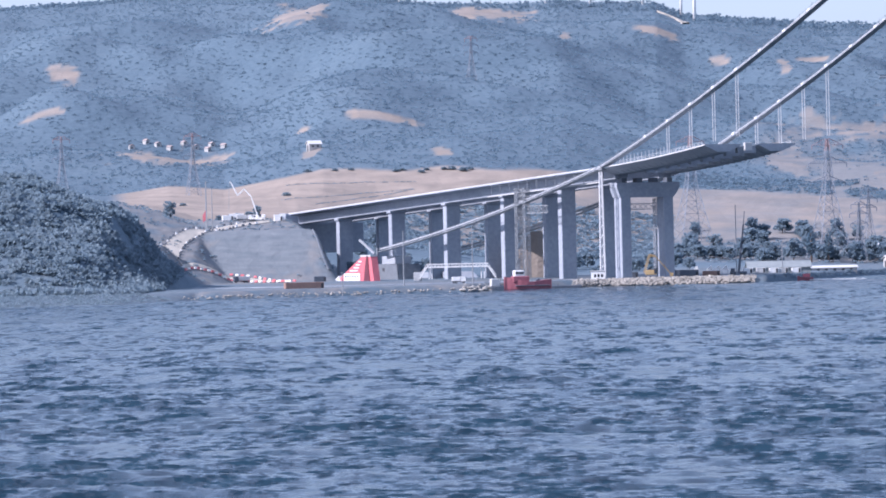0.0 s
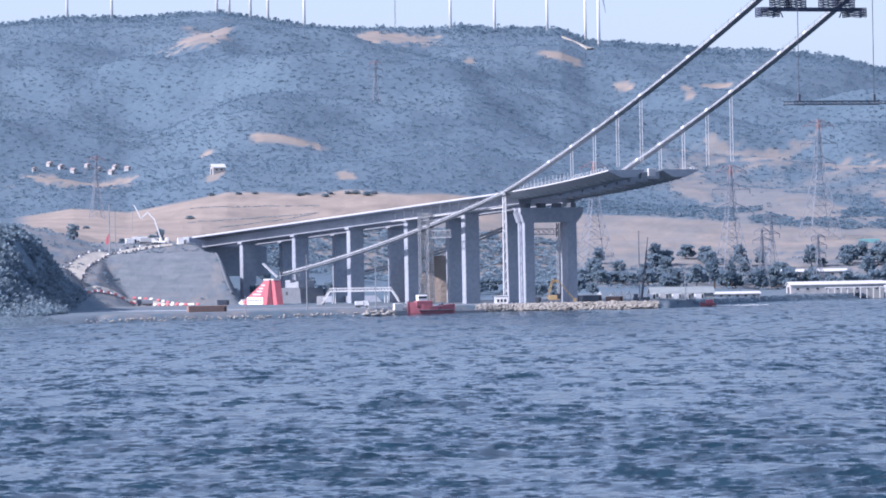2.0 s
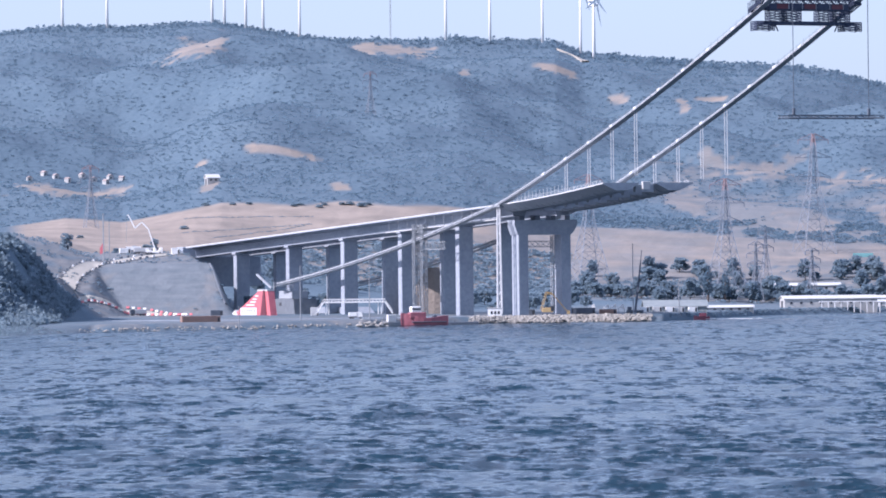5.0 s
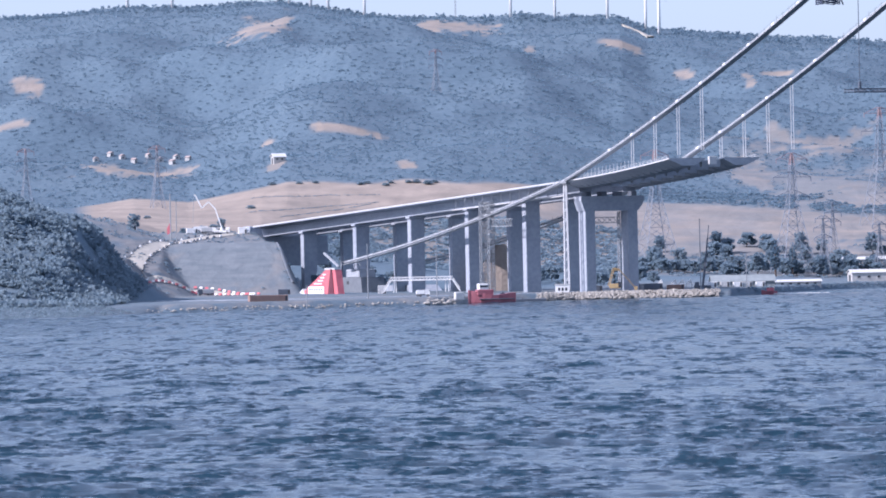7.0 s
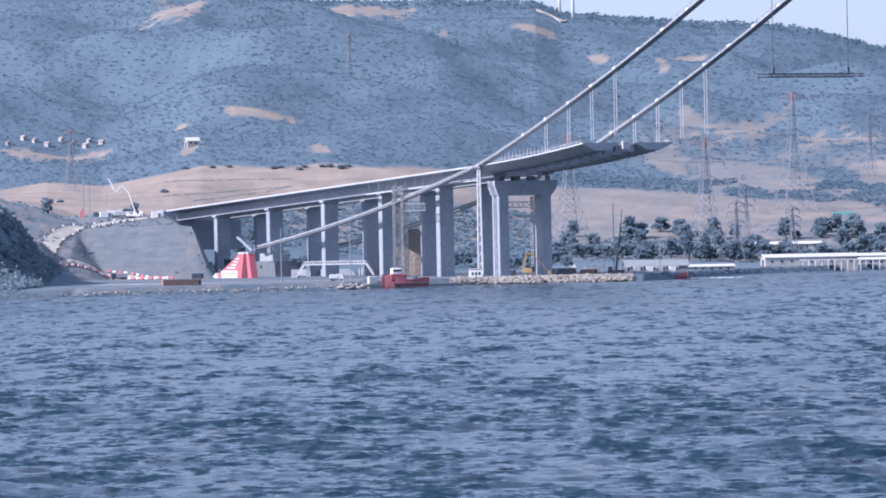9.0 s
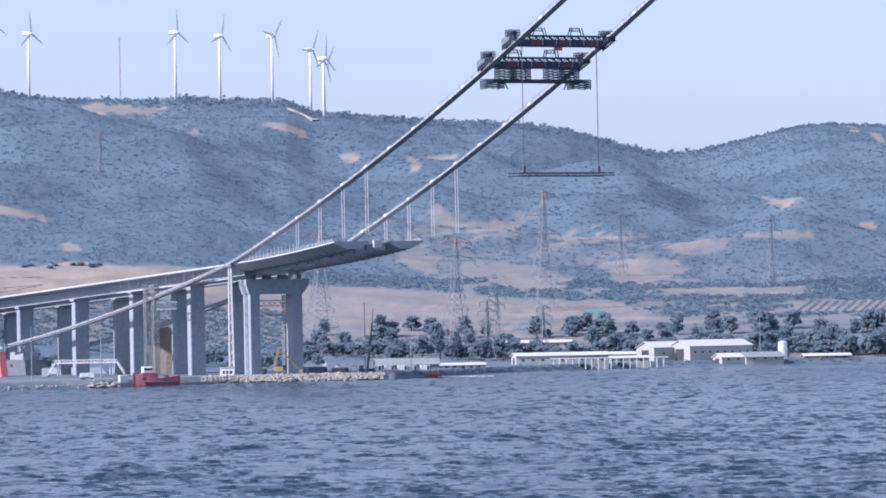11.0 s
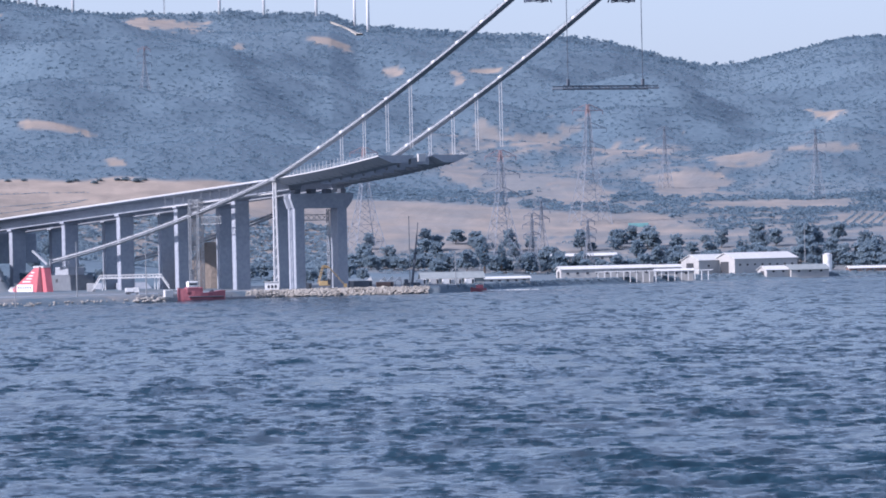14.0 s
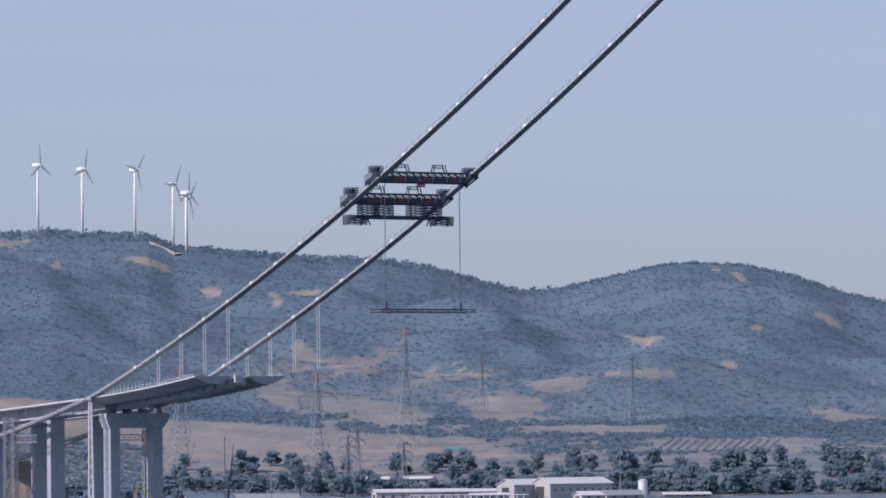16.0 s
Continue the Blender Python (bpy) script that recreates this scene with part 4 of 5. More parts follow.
for x, y in ((-196, 2735), (-190, 2738), (-186, 2742), (-206, 2740), (-170, 2745), (-228, 2690)):
    spots.append((x, y, rng.uniform(.5, .8)))
first = {0, 1, 2}
for k, (x, y, s) in enumerate(spots):
    base = kinds[2 if s < 0 else k % 3]
    m = pose(x, y, float(height(x, y)) - .2, 0, 0, rng.uniform(0, 360))
    if k in first:
        base.matrix_world = m
    else:
        copy_thing(base, m).scale = (abs(s), abs(s), abs(s) * (rng.uniform(.85, 1.15) if s > 0 else .5))


def build_scrub():
    """Hedges, bushes and orchard rows of the plain and the lower slopes."""
    x, y = sown(9000, .002, .172, 2870, 3260, 61)
    keep = (dryness(x, y) < .3) & (swell(x, y * 2, 90, 62) + .5 * swell(x, y, 25, 63) > .12) & (y - curve(SHORE, x) > 70)
    x, y = x[keep], y[keep]
    size = np.random.RandomState(64).uniform(.6, 2.1, len(x))
    scatter("hedges_and_scrub", np.stack([x, y, height(x, y)], -1), size, 11, HAZED_OLIVE, "hedges, bushes and orchard trees between the fields", tall=(.4, .8), seed=65)
    x, y = sown(5000, -.1, -.0, 2150, 2780, 66)
    keep = (swell(x, y, 40, 67) > -.1) & (height(x, y) > 5) & (x < -100) & (stoniness(x, y) < .1) & (y > 2480)
    x, y = x[keep], y[keep]
    size = np.random.RandomState(68).uniform(.4, 1.3, len(x))
    scatter("bank_scrub", np.stack([x, y, height(x, y)], -1), size, 11, HAZED_OLIVE, "low dry scrub on the embankment", tall=(.6, 1.0), seed=69)


build_scrub()


def field_edges():
    """Weedy banks that part the stubble fields."""
    rs = np.random.RandomState(161)
    xs, ys = [], []
    for line in (((-197, 3171), (-171, 3161), (-148, 3183), (-118, 3190)), ((-193, 3067), (-174, 3085), (-146, 3135), (-118, 3160)), ((-172, 3049), (-148, 3110), (-122, 3153))):
        x = rs.uniform(line[0][0], line[-1][0], 260)
        xs.append(x)
        ys.append(curve(line, x) + rs.uniform(-1.2, 1.2, len(x)))
    x, y = np.concatenate(xs), np.concatenate(ys)
    scatter("field_edge_weeds", np.stack([x, y, height(x, y)], -1), rs.uniform(.3, .8, len(x)), 8, HAZED_OLIVE, "dark weedy banks between the stubble fields", tall=(.3, .6), seed=162)


field_edges()

# ---- the embankment, its roads and the building site ----
def drape(name, line, width, mat, label, lift=.35, category="road", kind="structure"):
    """A strip laid over the ground along a line of (x, y), with a small depth."""
    pts = [Vector((x, y, 0)) for x, y in line]
    fine = []
    for a, b in zip(pts, pts[1:]):
        n = max(2, int((b - a).length / 2))
        fine += [a.lerp(b, k / n) for k in range(n)]
    fine.append(pts[-1])
    sm = []
    for k in range(len(fine)):
        near = fine[max(0, k - 4):k + 5]
        sm.append(sum(near, Vector()) / len(near))
    bm = bmesh.new()
    rows = []
    for k, p in enumerate(sm):
        d = (sm[min(k + 1, len(sm) - 1)] - sm[max(0, k - 1)]).normalized()
        side = Vector((-d.y, d.x, 0))
        row = []
        for u in (-.5, -.25, 0, .25, .5):
            q = p + side * u * width
            row.append(bm.verts.new((q.x, q.y, float(height(q.x, q.y)) + lift)))
        for u in (.5, -.5):
            q = p + side * u * (width + .6)
            row.append(bm.verts.new((q.x, q.y, float(height(q.x, q.y)) - .6)))
        rows.append(row)
    for a, b in zip(rows, rows[1:]):
        for j in range(7):
            bm.faces.new((a[j], a[(j + 1) % 7], b[(j + 1) % 7], b[j]))
    ob = part(name, bm, mat)
    return tagged(ob, label, category, kind=kind)


UPPER = [(-168, 2706), (-186, 2690), (-197, 2677), (-205, 2650), (-211, 2630), (-217, 2606), (-219, 2588), (-218, 2568), (-214, 2562)]
LOWER = [(-214, 2562), (-207, 2572), (-200, 2580), (-190, 2588), (-180, 2586), (-170, 2580), (-158, 2574)]
drape("road_upper", UPPER, 8.0, DIRT_ROAD, "pale dirt site road climbing the embankment")
drape("road_lower", LOWER, 6.0, DIRT_ROAD, "pale dirt ramp descending to the shore")
drape("road_shore", [(-190, 2330), (-160, 2320), (-120, 2305), (-80, 2330), (-40, 2350), (0, 2392), (60, 2405)], 9, HAZED_CONCRETE, "grey site road along the shore", .15)

drape("drain_strip", [(-151, 2640), (-147.5, 2622), (-143, 2604), (-139, 2592)], 1.3, DULL_CONCRETE, "pale concrete drainage chute down the slope", .5, "chute")
abut = thing("abutment", BRIDGE, "grey concrete bridge abutment on the embankment", "abutment")
part("seat", boxed((-378, -21, 18), (-364, 21, deck_z(-368) - 5.2), .3), HAZED_CONCRETE, abut)
part("back_wall", boxed((-379, -21, 18), (-370.5, 21, deck_z(-368) + .2), .3), HAZED_CONCRETE, abut)


def road_block(x, y, turn, mat, label):
    t = tagged(new("road_barrier"), label, "barrier", "road barriers")
    t.matrix_world = pose(x, y, float(height(x, y)) + .3, 0, 0, turn)
    part("block", prism(bmesh.new(), [(-.45, 0), (.45, 0), (.45, .2), (.2, .45), (.16, 1.0), (-.16, 1.0), (-.2, .45), (-.45, .2)], -.8, .8, axis=0), mat, t)
    return t


def along(line, step, off):
    pts = [Vector((x, y, 0)) for x, y in line]
    left = 0
    for a, b in zip(pts, pts[1:]):
        d = b - a
        while left < d.length:
            p = a + d * (left / d.length)
            n = Vector((-d.y, d.x, 0)).normalized()
            yield p + n * off, math.degrees(math.atan2(d.y, d.x))
            left += step
        left -= d.length


white_block = red_block = None
for k, (p, turn) in enumerate(list(along(LOWER, 2.5, -3.6)) + list(along(LOWER[3:], 2.9, 3.4))):
    m = pose(p.x, p.y, float(height(p.x, p.y)) + .3, 0, 0, turn)
    if k == 0:
        white_block = road_block(p.x, p.y, turn, WHITE, "white plastic road barrier beside the ramp")
    elif k == 1:
        red_block = road_block(p.x, p.y, turn, RED, "red plastic road barrier beside the ramp")
    else:
        copy_thing(red_block if k % 2 else white_block, m)
dark_block = None
for k, (p, turn) in enumerate(list(along(UPPER[1:], 5, -4.4)) + list(along(UPPER[1:], 5, 4.4))):
    m = pose(p.x, p.y, float(height(p.x, p.y)) + .3, 0, 0, turn)
    if dark_block is None:
        dark_block = road_block(p.x, p.y, turn, DARK_STEEL, "dark concrete kerb block along the site road")
    elif k % 3 == 1:
        copy_thing(white_block, m)
    else:
        copy_thing(dark_block, m)
for k in range(17):
    p = Vector((-160, 2120, 0)).lerp(Vector((-120, 2182, 0)), k / 16)
    copy_thing(white_block, pose(p.x, p.y, float(height(p.x, p.y)) + .1, 0, 0, 57))


drape("road_ridge", [(45.1, 4574.0), (54.9, 4565.5), (64.8, 4563.5), (71.3, 4506.0)], 6, DIRT_ROAD, "pale track to the wind turbines", 1.6)


# ---- vehicles and site machines ----
def wheels(t, places, r):
    for x, y in places:
        wh = part("wheel", tube(bmesh.new(), [(x, y - .2, r), (x, y + .2, r)], r, 12), TYRE, t)
        part("rim", tube(bmesh.new(), [(x, y - .23, r), (x, y + .23, r)], r * .5, 8), GREY_STEEL, wh)


TYRE = material("tyre_rubber", [(.03, .03, .03), (.05, .05, .05)], .9, 4)


def truck(x, y, turn, cab, load, label, length=8.0, high=3.1):
    t = thing("truck", pose(x, y, float(height(x, y)) + .4, 0, 0, turn), label, "truck", "site vehicles")
    part("chassis", boxed((-length / 2, -1, .6), (length / 2, 1, 1), .05), DARK_STEEL, t)
    c = part("cab", prism(bmesh.new(), [(length / 2 - 2.1, .8), (length / 2, .8), (length / 2, 1.9), (length / 2 - .35, 3), (length / 2 - 2.1, 3)], -1.2, 1.2), cab, t)
    part("windscreen", boxed((length / 2 - .3, -1, 2.0), (length / 2 + .02, 1, 2.8)), GLASS_DARK, c)
    part("load_body", boxed((-length / 2, -1.22, 1.05), (length / 2 - 2.3, 1.22, high), .08), load, t)
    wheels(t, [(u * length, v) for u in (-.35, -.18, .36) for v in (-1.05, 1.05)], .5)
    return t


def container(x, y, turn, mat, label, l=6.0, w=2.5, h=2.7, base=None):
    t = thing("site_container", pose(x, y, (float(height(x, y)) + .2) if base is None else base, 0, 0, turn), label, "container", "site containers")
    part("body", boxed((-l / 2, -w / 2, 0), (l / 2, w / 2, h), .06), mat, t)
    for k in range(int(l / 1.5)):
        u = -l / 2 + .75 + 1.5 * k
        part("rib", boxed((u - .12, -w / 2 - .07, .15), (u + .12, -w / 2 + .01, h - .15)), mat, t)
    part("door", boxed((l / 2 - 1.3, -w / 2 - .09, .1), (l / 2 - .4, -w / 2 - .01, 2.1)), SHADE, t)
    return t


truck(-190, 2702, 10, WHITE, PALE_CONCRETE, "white truck with pale tipper body on the embankment")
truck(-195, 2712, 190, WHITE, WHITE, "white box truck parked on the embankment")
truck(-66, 2262, 5, WHITE, WHITE, "white van truck parked on the shore", 6, 2.8)
truck(-182, 2560, 200, DARK_STEEL, PALE_CONCRETE, "dark tipper truck below the embankment")
container(-172, 2700, 8, WHITE, "white site container near the abutment", 4.6, 2.5, 3.2)
container(-187, 2710, 5, PALE_CONCRETE, "pale site container on the embankment")
container(-199, 2708, 12, WHITE, "white site container on the embankment")
container(-228, 2690, 5, WHITE, "small white hut on the scrubby hill", 3, 2.5, 3)
container(-130, 2200, 20, RUST, "rust-brown stack of steel sheet piles on the shore", 17, 3, 2.6)
container(47, 2412, 2, RUST, "rust-brown container behind the rock revetment", 8, 2.5, 2.2)
container(-92, 2485, 3, PALE_CONCRETE, "pale grey site container under the viaduct", 4, 2.5, 4)
container(-143, 2555, 10, DARK_STEEL, "dark site container at the foot of the slope", 6, 2.5, 2.6)
container(34, 2408, 3, DARK_STEEL, "dark low site store on the quay", 14, 3, 3.0)
container(8, 2402, 3, DARK_STEEL, "dark low site store on the quay", 10, 3, 2.6)

pump = thing("concrete_pump", pose(-183, 2701, float(height(-183, 2701)) + .4), "white truck-mounted concrete pump with folded boom", "concrete pump")
part("chassis", boxed((-4, -1.2, .5), (4, 1.2, 1.6), .08), WHITE, pump)
part("cab", boxed((2.2, -1.2, 1), (4.2, 1.2, 3.1), .25), WHITE, pump)
part("turret", tube(bmesh.new(), [(0, 0, 1.5), (0, 0, 3)], .9, 10), WHITE, pump)
arm = [(0, 0, 2.8), (-2.6, 0, 11), (-3.0, 0, 12.6), (-6.6, 0, 16.6), (-10.2, 0, 13.4), (-13.6, 0, 20.4), (-14.2, 0, 20.2)]
for a, b in zip(arm, arm[1:]):
    part("boom_section", beam(bmesh.new(), a, b, .62, .55), WHITE, pump)
part("hose", tube(bmesh.new(), [(-14.2, 0, 20.2), (-14.6, 0, 14), (-14.9, 0, 6)], .12, 6), GREY_STEEL, pump)
wheels(pump, [(u, v) for u in (-3, -1.8, 2.9) for v in (-1.1, 1.1)], .5)
banner = thing("red_flag", pose(-206.5, 2656, float(height(-206, 2656))), "red flag hanging on a pole", "flag")
part("cloth", prism(bmesh.new(), [(-1.6, 8), (0, 10.8), (0, 5.6), (-1.5, 4.8)], -.05, .05), RED, banner)
part("staff", tube(bmesh.new(), [(.1, 0, 0), (.1, 0, 26)], .14, 6), GREY_STEEL, banner)

# ---- anchor blocks of the cables ----
anchor = thing("anchor_block", BRIDGE, "grey concrete cable anchor block with a red painted sloping end", "anchor block", "anchor blocks")
part("grey_end", prism(bmesh.new(), [(-257, 2), (-257, 11.6), (-230, 11.4), (-228, 2)], -20.9, -8, axis=1), DULL_CONCRETE, anchor)
# scaled towards the camera to fit its view, clear of the embankment's shadow
NEAR = Matrix.Translation((0, 0, 20)) @ Matrix.Diagonal((.974, .974, .974, 1)) @ Matrix.Translation((0, 0, -20)) @ BRIDGE
front = thing("anchor_red_wedge", NEAR, "red painted wedge end of the anchor block, with a white board, moved towards the camera", "wedge block")
part("red_end", prism(bmesh.new(), [(-300, 2), (-265, 15.5), (-253.4, 16), (-249.6, 2)], -24.5, -21, axis=1), RED, front, "red painted wedge")
part("plinth_tip", prism(bmesh.new(), [(-303, 2), (-294, 6.0), (-290, 2)], -24.8, -21, axis=1), PALE_CONCRETE, front)
# a darker red strip imitates the shading at the doorway
part("shade_strip", prism(bmesh.new(), [(-262.4, 2), (-258.4, 15.9), (-256.8, 15.95), (-254.6, 2)], -24.9, -24.4, axis=1), DARK_RED, front, "darker red strip painted for shade down the wedge")
part("crest", boxed((-266, -24.8, 15.5), (-253.2, -21, 16.3)), PALE_CONCRETE, front)
part("white_board", boxed((-287, -24.8, 3.4), (-267, -24.55, 7.1)), WHITE, front, "white board with dark unreadable lettering")
for k in range(6):
    u = -285.4 + 3.0 * k
    part("lettering_bar", boxed((u, -24.9, 5.0), (u + 1.5, -24.82, 6.0)), DARK_STEEL, front)
for u, w, z in ((-280, 10, 8.2), (-275, 6.5, 9.7), (-272, 5, 11.2), (-269, 4, 12.8)):
    part("lettering_bar", boxed((u, -24.6, z), (u + w, -24.52, z + .6)), WHITE, front)
part("hatch", boxed((-247, -21.05, 8.0), (-244.6, -20.85, 9.6)), SHADE, anchor)
house = bmesh.new()
box(house, (-252, -19, 11.5), (-236, -10, 15.5), .2)
lattice(house, (-240, -19, 15.5), 20, 8, 2, 2, .22)
part("splay_house", house, STEEL_DECK, anchor)
part("conveyor", beam(bmesh.new(), (-270, -23, 24), (-252, -23, 17), .9), STEEL_DECK, anchor)
far_block = thing("anchor_block", BRIDGE, "plain grey concrete cable anchor block behind the viaduct", "anchor block", "anchor blocks")
part("block", prism(bmesh.new(), [(-280, 2), (-268, 7), (-240, 7), (-230, 2)], 12, 26, axis=1), HAZED_CONCRETE, far_block)

# ---- the access frame under the viaduct ----
frame_bridge = thing("access_gantry", pose(-73, 2478, 5), "white steel access gantry on legs under the viaduct", "gantry")
part("beam_deck", truss(bmesh.new(), (-14.5, -1.2, 6.4), (15, -1.2, 6.4), 1.5, 1.6, .4), WHITE, frame_bridge)
part("walkway", boxed((-14.5, -1.2, 4.8), (15, 1.6, 5.3)), WHITE, frame_bridge)
for x in (-13.4, -12, 13, 11.6):
    part("leg", beam(bmesh.new(), (x, 0, -.8), (x, 0, 5), .5), WHITE, frame_bridge)
for sg, x in ((-1, -14.5), (1, 15)):
    part("stair", beam(beam(bmesh.new(), (x, -1, 5), (x + sg * 3.6, -1, -.6), .7), (x, -1, 6.2), (x + sg * 3.6, -1, .8), .25), WHITE, frame_bridge)


# ---- boats ----
def boat(name, x, y, turn, length, wide, high, hull, label, bow=1.5):
    t = thing(name, pose(x, y, 0, 0, 0, turn), label, "boat", "moored boats")
    bm = bmesh.new()
    rings = []
    for k in range(9):
        u = k / 8
        half = wide / 2 * (.8 + .2 * u if u < .35 else max(.04, 1 - ((u - .35) / .65) ** 2.2))
        top = high * (.72 + .1 * math.cos(u * 6.28)) + bow * max(0, u - .4) ** 1.4 * 2
        px = -length / 2 + length * u
        rings.append([bm.verts.new((px, s * half * f, z)) for s, f, z in ((-1, .55, -1.2), (-1, .9, .4), (-1, 1, top), (-1, .9, top), (1, .9, top), (1, 1, top), (1, .9, .4), (1, .55, -1.2))])
    for a, b in zip(rings, rings[1:]):
        for j in range(8):
            bm.faces.new((a[j], a[(j + 1) % 8], b[(j + 1) % 8], b[j]))
    bm.faces.new(rings[0])
    bm.faces.new(rings[-1][::-1])
    part("hull", bm, hull, t)
    return t


# hull red is dulled in its base colour to look hazy
tug = boat("red_tugboat", -36.5, 2279, 196, 21, 7, 5.4, SHIP_RED := material("hazed_ship_red", [(.27, .095, .12), (.34, .115, .14)], .5, .4), "red tugboat with white wheelhouse moored at the quay", 1.6)
part("fender_band", boxed((-9.6, -3.6, 1.6), (6, 3.6, 2.0), .1), DARK_STEEL, tug)
part("deckhouse", boxed((-.5, -2.4, 3.2), (6.8, 2.4, 6.0), .25), SHIP_RED, tug)
bridge_house = part("wheelhouse", boxed((1.6, -1.9, 5.8), (6.0, 1.9, 8.6), .3), WHITE, tug)
for s in (-1, 1):
    part("window_band", boxed((1.9, s * 1.93 - .03, 7.0), (5.7, s * 1.93 + .03, 7.9)), GLASS_DARK, bridge_house)
part("mast", lattice(bmesh.new(), (3.6, 0, 8.6), 13.6, .8, .8, 1.2, .14), GREY_STEEL, tug)
part("winch", tube(bmesh.new(), [(-5, -1.2, 4.0), (-5, 1.2, 4.0)], .8, 10), DARK_STEEL, tug)
grey = boat("grey_workboat", -51, 2262, 200, 9, 4, 2.6, GREY_STEEL, "grey workboat with open wheelhouse and rails", .8)
part("cabin", boxed((-2.6, -1.3, 2), (1.2, 1.3, 5.2), .2), PALE_CONCRETE, grey)
part("rail", truss(bmesh.new(), (-4, -1.7, 4.0), (3.4, -1.7, 4.0), 1.2, 1.2, .14), GREY_STEEL, grey)
barge = thing("flat_barge", pose(-20, 2316, 0, 0, 0, 14), "dark flat steel barge lying low beside the rocks", "barge")
part("deck_box", boxed((-7, -3, -1), (7, 3, 1.3), .2), DARK_STEEL, barge)
part("bollard", tube(bmesh.new(), [(-4, -2.4, 1.2), (-4, -2.4, 2)], .3, 8), DARK_STEEL, barge)
launch = boat("red_launch", 91.5, 2440, 190, 7.5, 2.6, 1.9, SHIP_RED, "small red launch with white cabin under way", .6)
part("cabin", boxed((-2.2, -1, 1.4), (1, 1, 3.2), .2), RED, launch)
part("cabin_roof", boxed((-2.4, -1.1, 3.2), (1.2, 1.1, 3.4)), WHITE, launch)

# ---- quay by the tall pier ----
hut = thing("site_hut", pose(-5.4, 2381, 3.2), "white site hut with small windows on the quay", "hut")
part("wall", boxed((-3.2, -2, 0), (3.2, 2, 3.6), .05), WHITE, hut)
part("roof", boxed((-3.5, -2.3, 3.6), (3.5, 2.3, 3.95), .08), PALE_CONCRETE, hut)
for u in (-2, -.4, 1.2):
    part("window", boxed((u, -2.06, .9), (u + 1, -1.96, 2.3)), GLASS_DARK, hut)
digger = thing("yellow_crane", pose(19, 2388, 3.4), "dull yellow crawler crane with angled lattice boom", "crane")
for v in (-1.6, 1.6):
    part("track", boxed((-3, v - .5, 0), (3, v + .5, 1.1), .3), DARK_STEEL, digger)
part("house", boxed((-2.6, -1.6, 1.2), (2.4, 1.6, 3.4), .2), YELLOW, digger)
part("cab", boxed((1.2, -1.7, 1.6), (2.8, -.4, 4.1), .2), GLASS_DARK, digger)
for p, q in (((-3.5, 0, 2.4), (-1, 0, 10.6)), ((-1, 0, 10.6), (1.7, 0, 10.2)), ((1.7, 0, 10.2), (9.3, 0, 1.2))):
    bm = bmesh.new()
    for v in (-.5, .5):
        beam(bm, (p[0], v, p[2]), (q[0], v, q[2]), .3)
        beam(bm, (p[0] + .5, v, p[2] - .8), (q[0] + .5, v, q[2] - .8), .3)
    for k in range(7):
        a, b = Vector(p).lerp(Vector(q), k / 7), Vector(p).lerp(Vector(q), (k + 1) / 7)
        beam(bm, a, b + Vector((.5, 0, -.8)), .2)
    part("boom_section", bm, YELLOW, digger)
part("hook_block", boxed((8.7, -.5, .3), (10.2, .5, 2.0), .15), YELLOW, digger)
mobile = thing("mobile_crane", pose(60, 2428, 3), "dark mobile crane with raised telescopic boom", "crane")
part("carrier", boxed((-4, -1.3, .8), (4, 1.3, 2.0), .1), DARK_STEEL, mobile)
part("cab", boxed((-3.6, -1.3, 2), (-1.6, 1.3, 3.6), .2), DARK_STEEL, mobile)
wheels(mobile, [(u, v) for u in (-3, -1.4, 1.4, 3) for v in (-1.2, 1.2)], .6)
for p, q, w in (((.2, 0, 2), (1.8, 0, 15), 1.1), ((1.8, 0, 15), (2.8, 0, 24), .7), ((2.8, 0, 24), (3.4, 0, 30), .35)):
    part("boom_section", beam(bmesh.new(), p, q, w), DARK_STEEL, mobile)
for k in range(4):
    t = thing("white_canopy", pose(40 + 3.6 * k + (k > 0) * 3, 2436, float(height(45, 2436))), "small white pointed canopy on the quay", "canopy", "white canopies")
    part("cloth", prism(bmesh.new(), [(-1.5, 2.6), (1.7, 2.6), (.9, 4.8)], -1.6, 1.6), WHITE, t)
    for u in (-1.3, 1.4):
        for v in (-1.4, 1.4):
            part("post", beam(bmesh.new(), (u, v, 0), (u, v, 2.7), .15), GREY_STEEL, t)
for k in range(5):
    container(66 + 6.2 * k - (k > 2) * 1.5, 2486 + 1.5 * k, 6, WHITE if k % 2 == 0 else PALE_CONCRETE, "small white cabin beside the grey-roofed shed", 4.5, 2.5, 2.4)
for k in range(9):
    a = k / 8
    x, y = -328 + 62 * a + (k * 29 % 7), 3574 + (k * 37 % 22)
    t = thing("village_house", pose(x, y, float(height(x, y)) - .2, 0, 0, 20 + k * 31 % 50), "small pale house among the trees on the hill", "house", "village houses")
    part("wall", boxed((-1.9, -1.6, -1), (1.9, 1.6, 2.4)), PLASTER, t)
    part("roof", prism(bmesh.new(), [(-2.2, 2.4), (2.2, 2.4), (0, 3.6)], -1.8, 1.8), PALE_TILE, t)
    part("window", boxed((-.8, -1.65, .6), (.4, -1.58, 1.6)), GLASS_DARK, t)
board = thing("teal_sign", pose(212, 3085, float(height(212, 3085))), "teal roadside sign frame over the fields", "sign")
part("panel", boxed((-6, -.1, 5), (6, .1, 7.4), .05), material("teal_paint", [(.16, .36, .36), (.2, .42, .42)], .6, .5), board)
for u in (-5.5, 5.5):
    part("post", beam(bmesh.new(), (u, 0, -.5), (u, 0, 5), .3), GREY_STEEL, board)

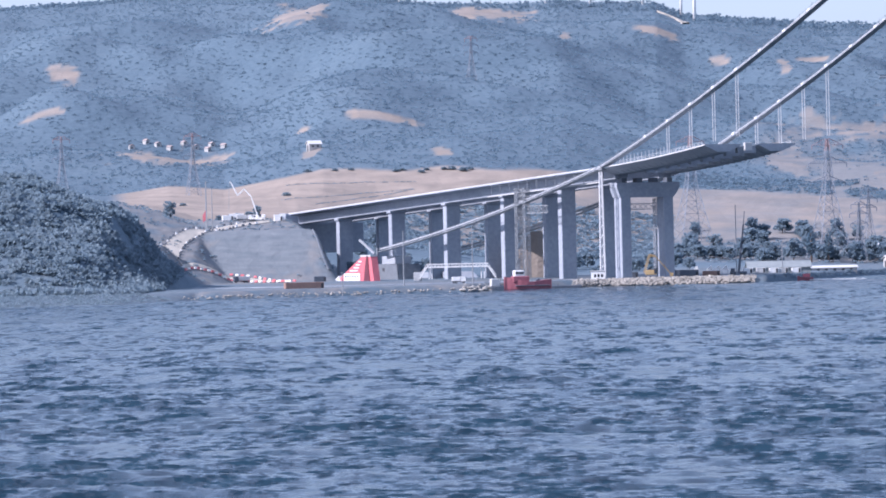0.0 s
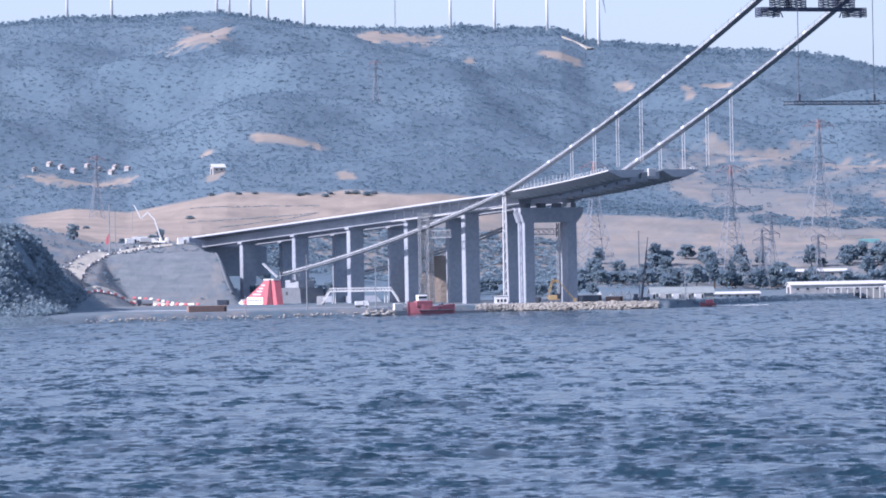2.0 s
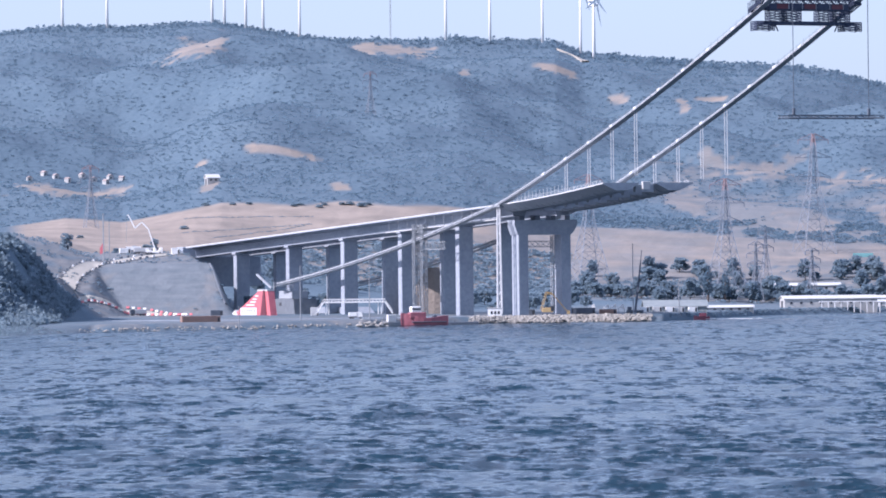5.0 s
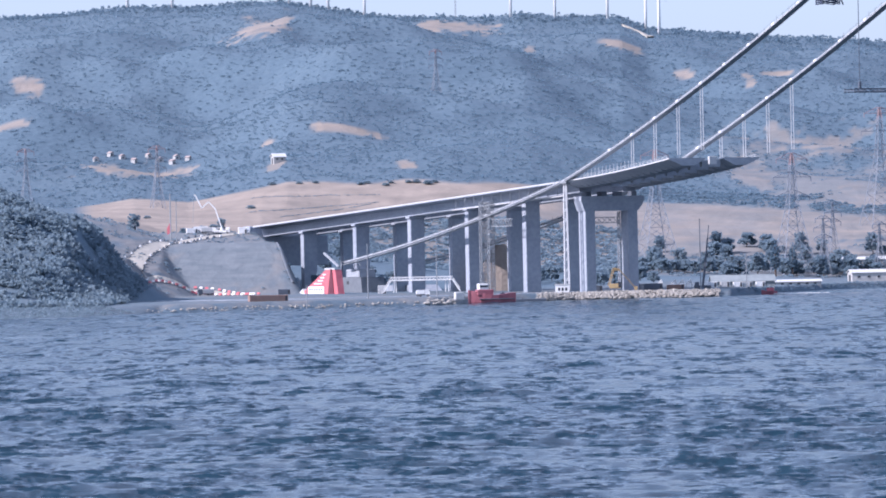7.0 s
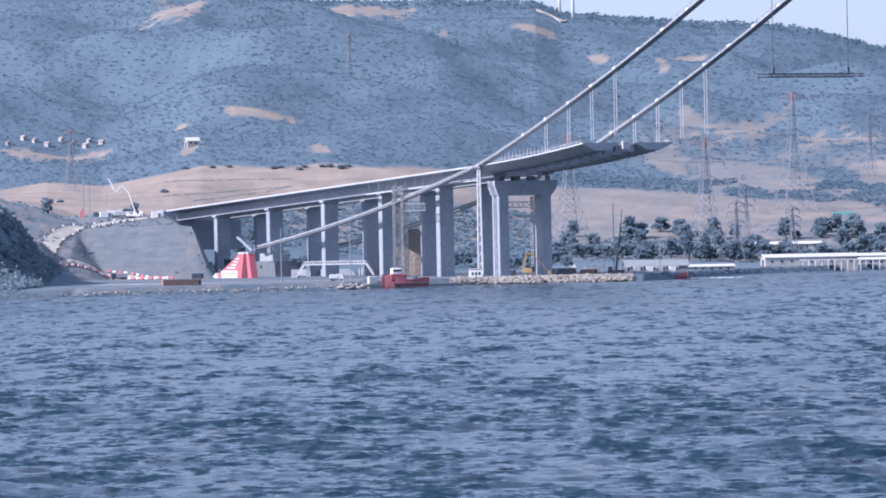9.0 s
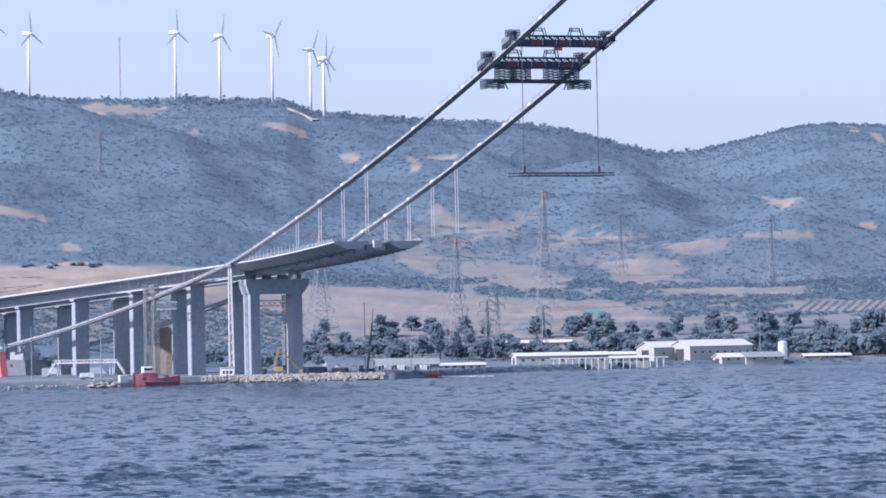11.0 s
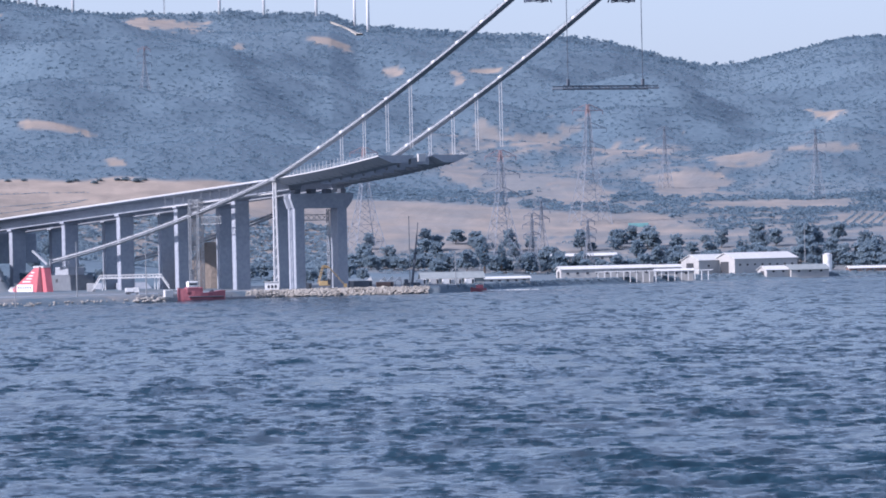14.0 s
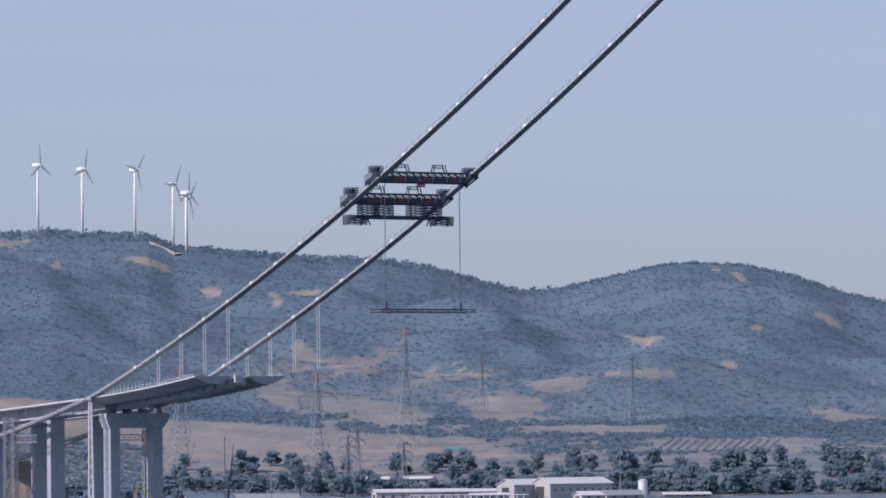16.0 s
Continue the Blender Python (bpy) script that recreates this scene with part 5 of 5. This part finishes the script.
heap = bmesh.new()
rows = []
for k in range(9):
    u = k / 8
    rows.append([heap.verts.new((math.cos(j * .3927) * 18 * (1 - u) ** .9 * (1 + .12 * math.sin(j * 2.3 + k)), math.sin(j * .3927) * 11 * (1 - u) ** .9, 27.0 * u ** .9 - 1)) for j in range(16)])
for a, b in zip(rows[:-1], rows[1:-1]):
    for j in range(16):
        heap.faces.new((a[j], a[(j + 1) % 16], b[(j + 1) % 16], b[j]))
heap.faces.new(rows[-2])
mound = thing("soil_heap", pose(-35.5, 2560, 3.4), "tall heap of dry tan soil behind the viaduct columns", "soil heap")
part("mound", heap, material("dry_soil", [(.19, .165, .145), (.25, .215, .185)], .95, .5, bump=.6), mound)
wake = thing("boat_wake", pose(91, 2440, .25), "white foam wake trailing the red launch", "foam")
foam = bmesh.new()
for k in range(14):
    u = 3 + k * 1.9
    r = bmesh.ops.create_icosphere(foam, subdivisions=1, radius=1)
    bmesh.ops.transform(foam, matrix=Matrix.Translation((u, math.sin(k * 2.1) * .8, 0)) @ Matrix.Diagonal((1.5, .9, .32 - .012 * k, 1)), verts=r["verts"])
part("foam", foam, WHITE, wake)

# ---- rock revetments, piece by piece ----
def rock_mesh(seed):
    v, f = blob(500 + seed, 1)
    v = np.array(v)
    v[:, 2] = np.maximum(v[:, 2] * .9, -.8)
    return mesh_of("rock", v.tolist(), f.tolist(), ROCK)


rocks = [rock_mesh(k) for k in range(5)]
rng = random.Random(77)


def revetment(label, x0, x1, count, low, high, big, back=9.0):
    t = thing("rock_revetment", pose(0, 0, 0), label, "rocks", "rock revetments")
    for k in range(count):
        x = rng.uniform(x0, x1)
        u = rng.random()
        o = new("rock", rng.choice(rocks))
        o.parent = t
        s = rng.uniform(.6, 1.25) * big
        y = float(curve(SHORE, x)) - 1.5 + u * back
        o.matrix_basis = pose(x, y, low + (high - low) * u ** .7, rng.uniform(-20, 20), rng.uniform(-20, 20), rng.uniform(0, 360)) @ Matrix.Diagonal((s * rng.uniform(.9, 1.5), s, s * .8, 1))
    return t


revetment("revetment of pale angular rocks below the tall pier", -16, 66, 290, -.2, 3.3, .95)
revetment("heap of pale rocks beside the workboat", -64, -51, 70, .1, 2.8, 1.0, 14)
revetment("scattered pale stones along the low shore", -175, -66, 160, .0, 1.6, .5, 6)


def small_rocks():
    """The finer stone between the large rocks."""
    rs = np.random.RandomState(81)
    vs, fs, n = [], [], 0
    v0, f0 = blob(90, 1)
    for k in range(1100):
        x, u = rs.uniform(-17, 67), rs.uniform(0, 1)
        s = rs.uniform(.25, .6)
        y = float(curve(SHORE, x)) - 2 + u * 9
        vs.append(v0 * np.array([s * 1.3, s, s * .8]) + np.array([x, y, .1 + 3.3 * u ** .7]))
        fs.append(f0 + n)
        n += len(v0)
    ob = new("rubble", mesh_of("rubble", np.concatenate(vs).tolist(), np.concatenate(fs).tolist(), ROCK))
    return tagged(ob, "small grey-brown rubble between the revetment rocks", "rubble", kind="stuff")


small_rocks()
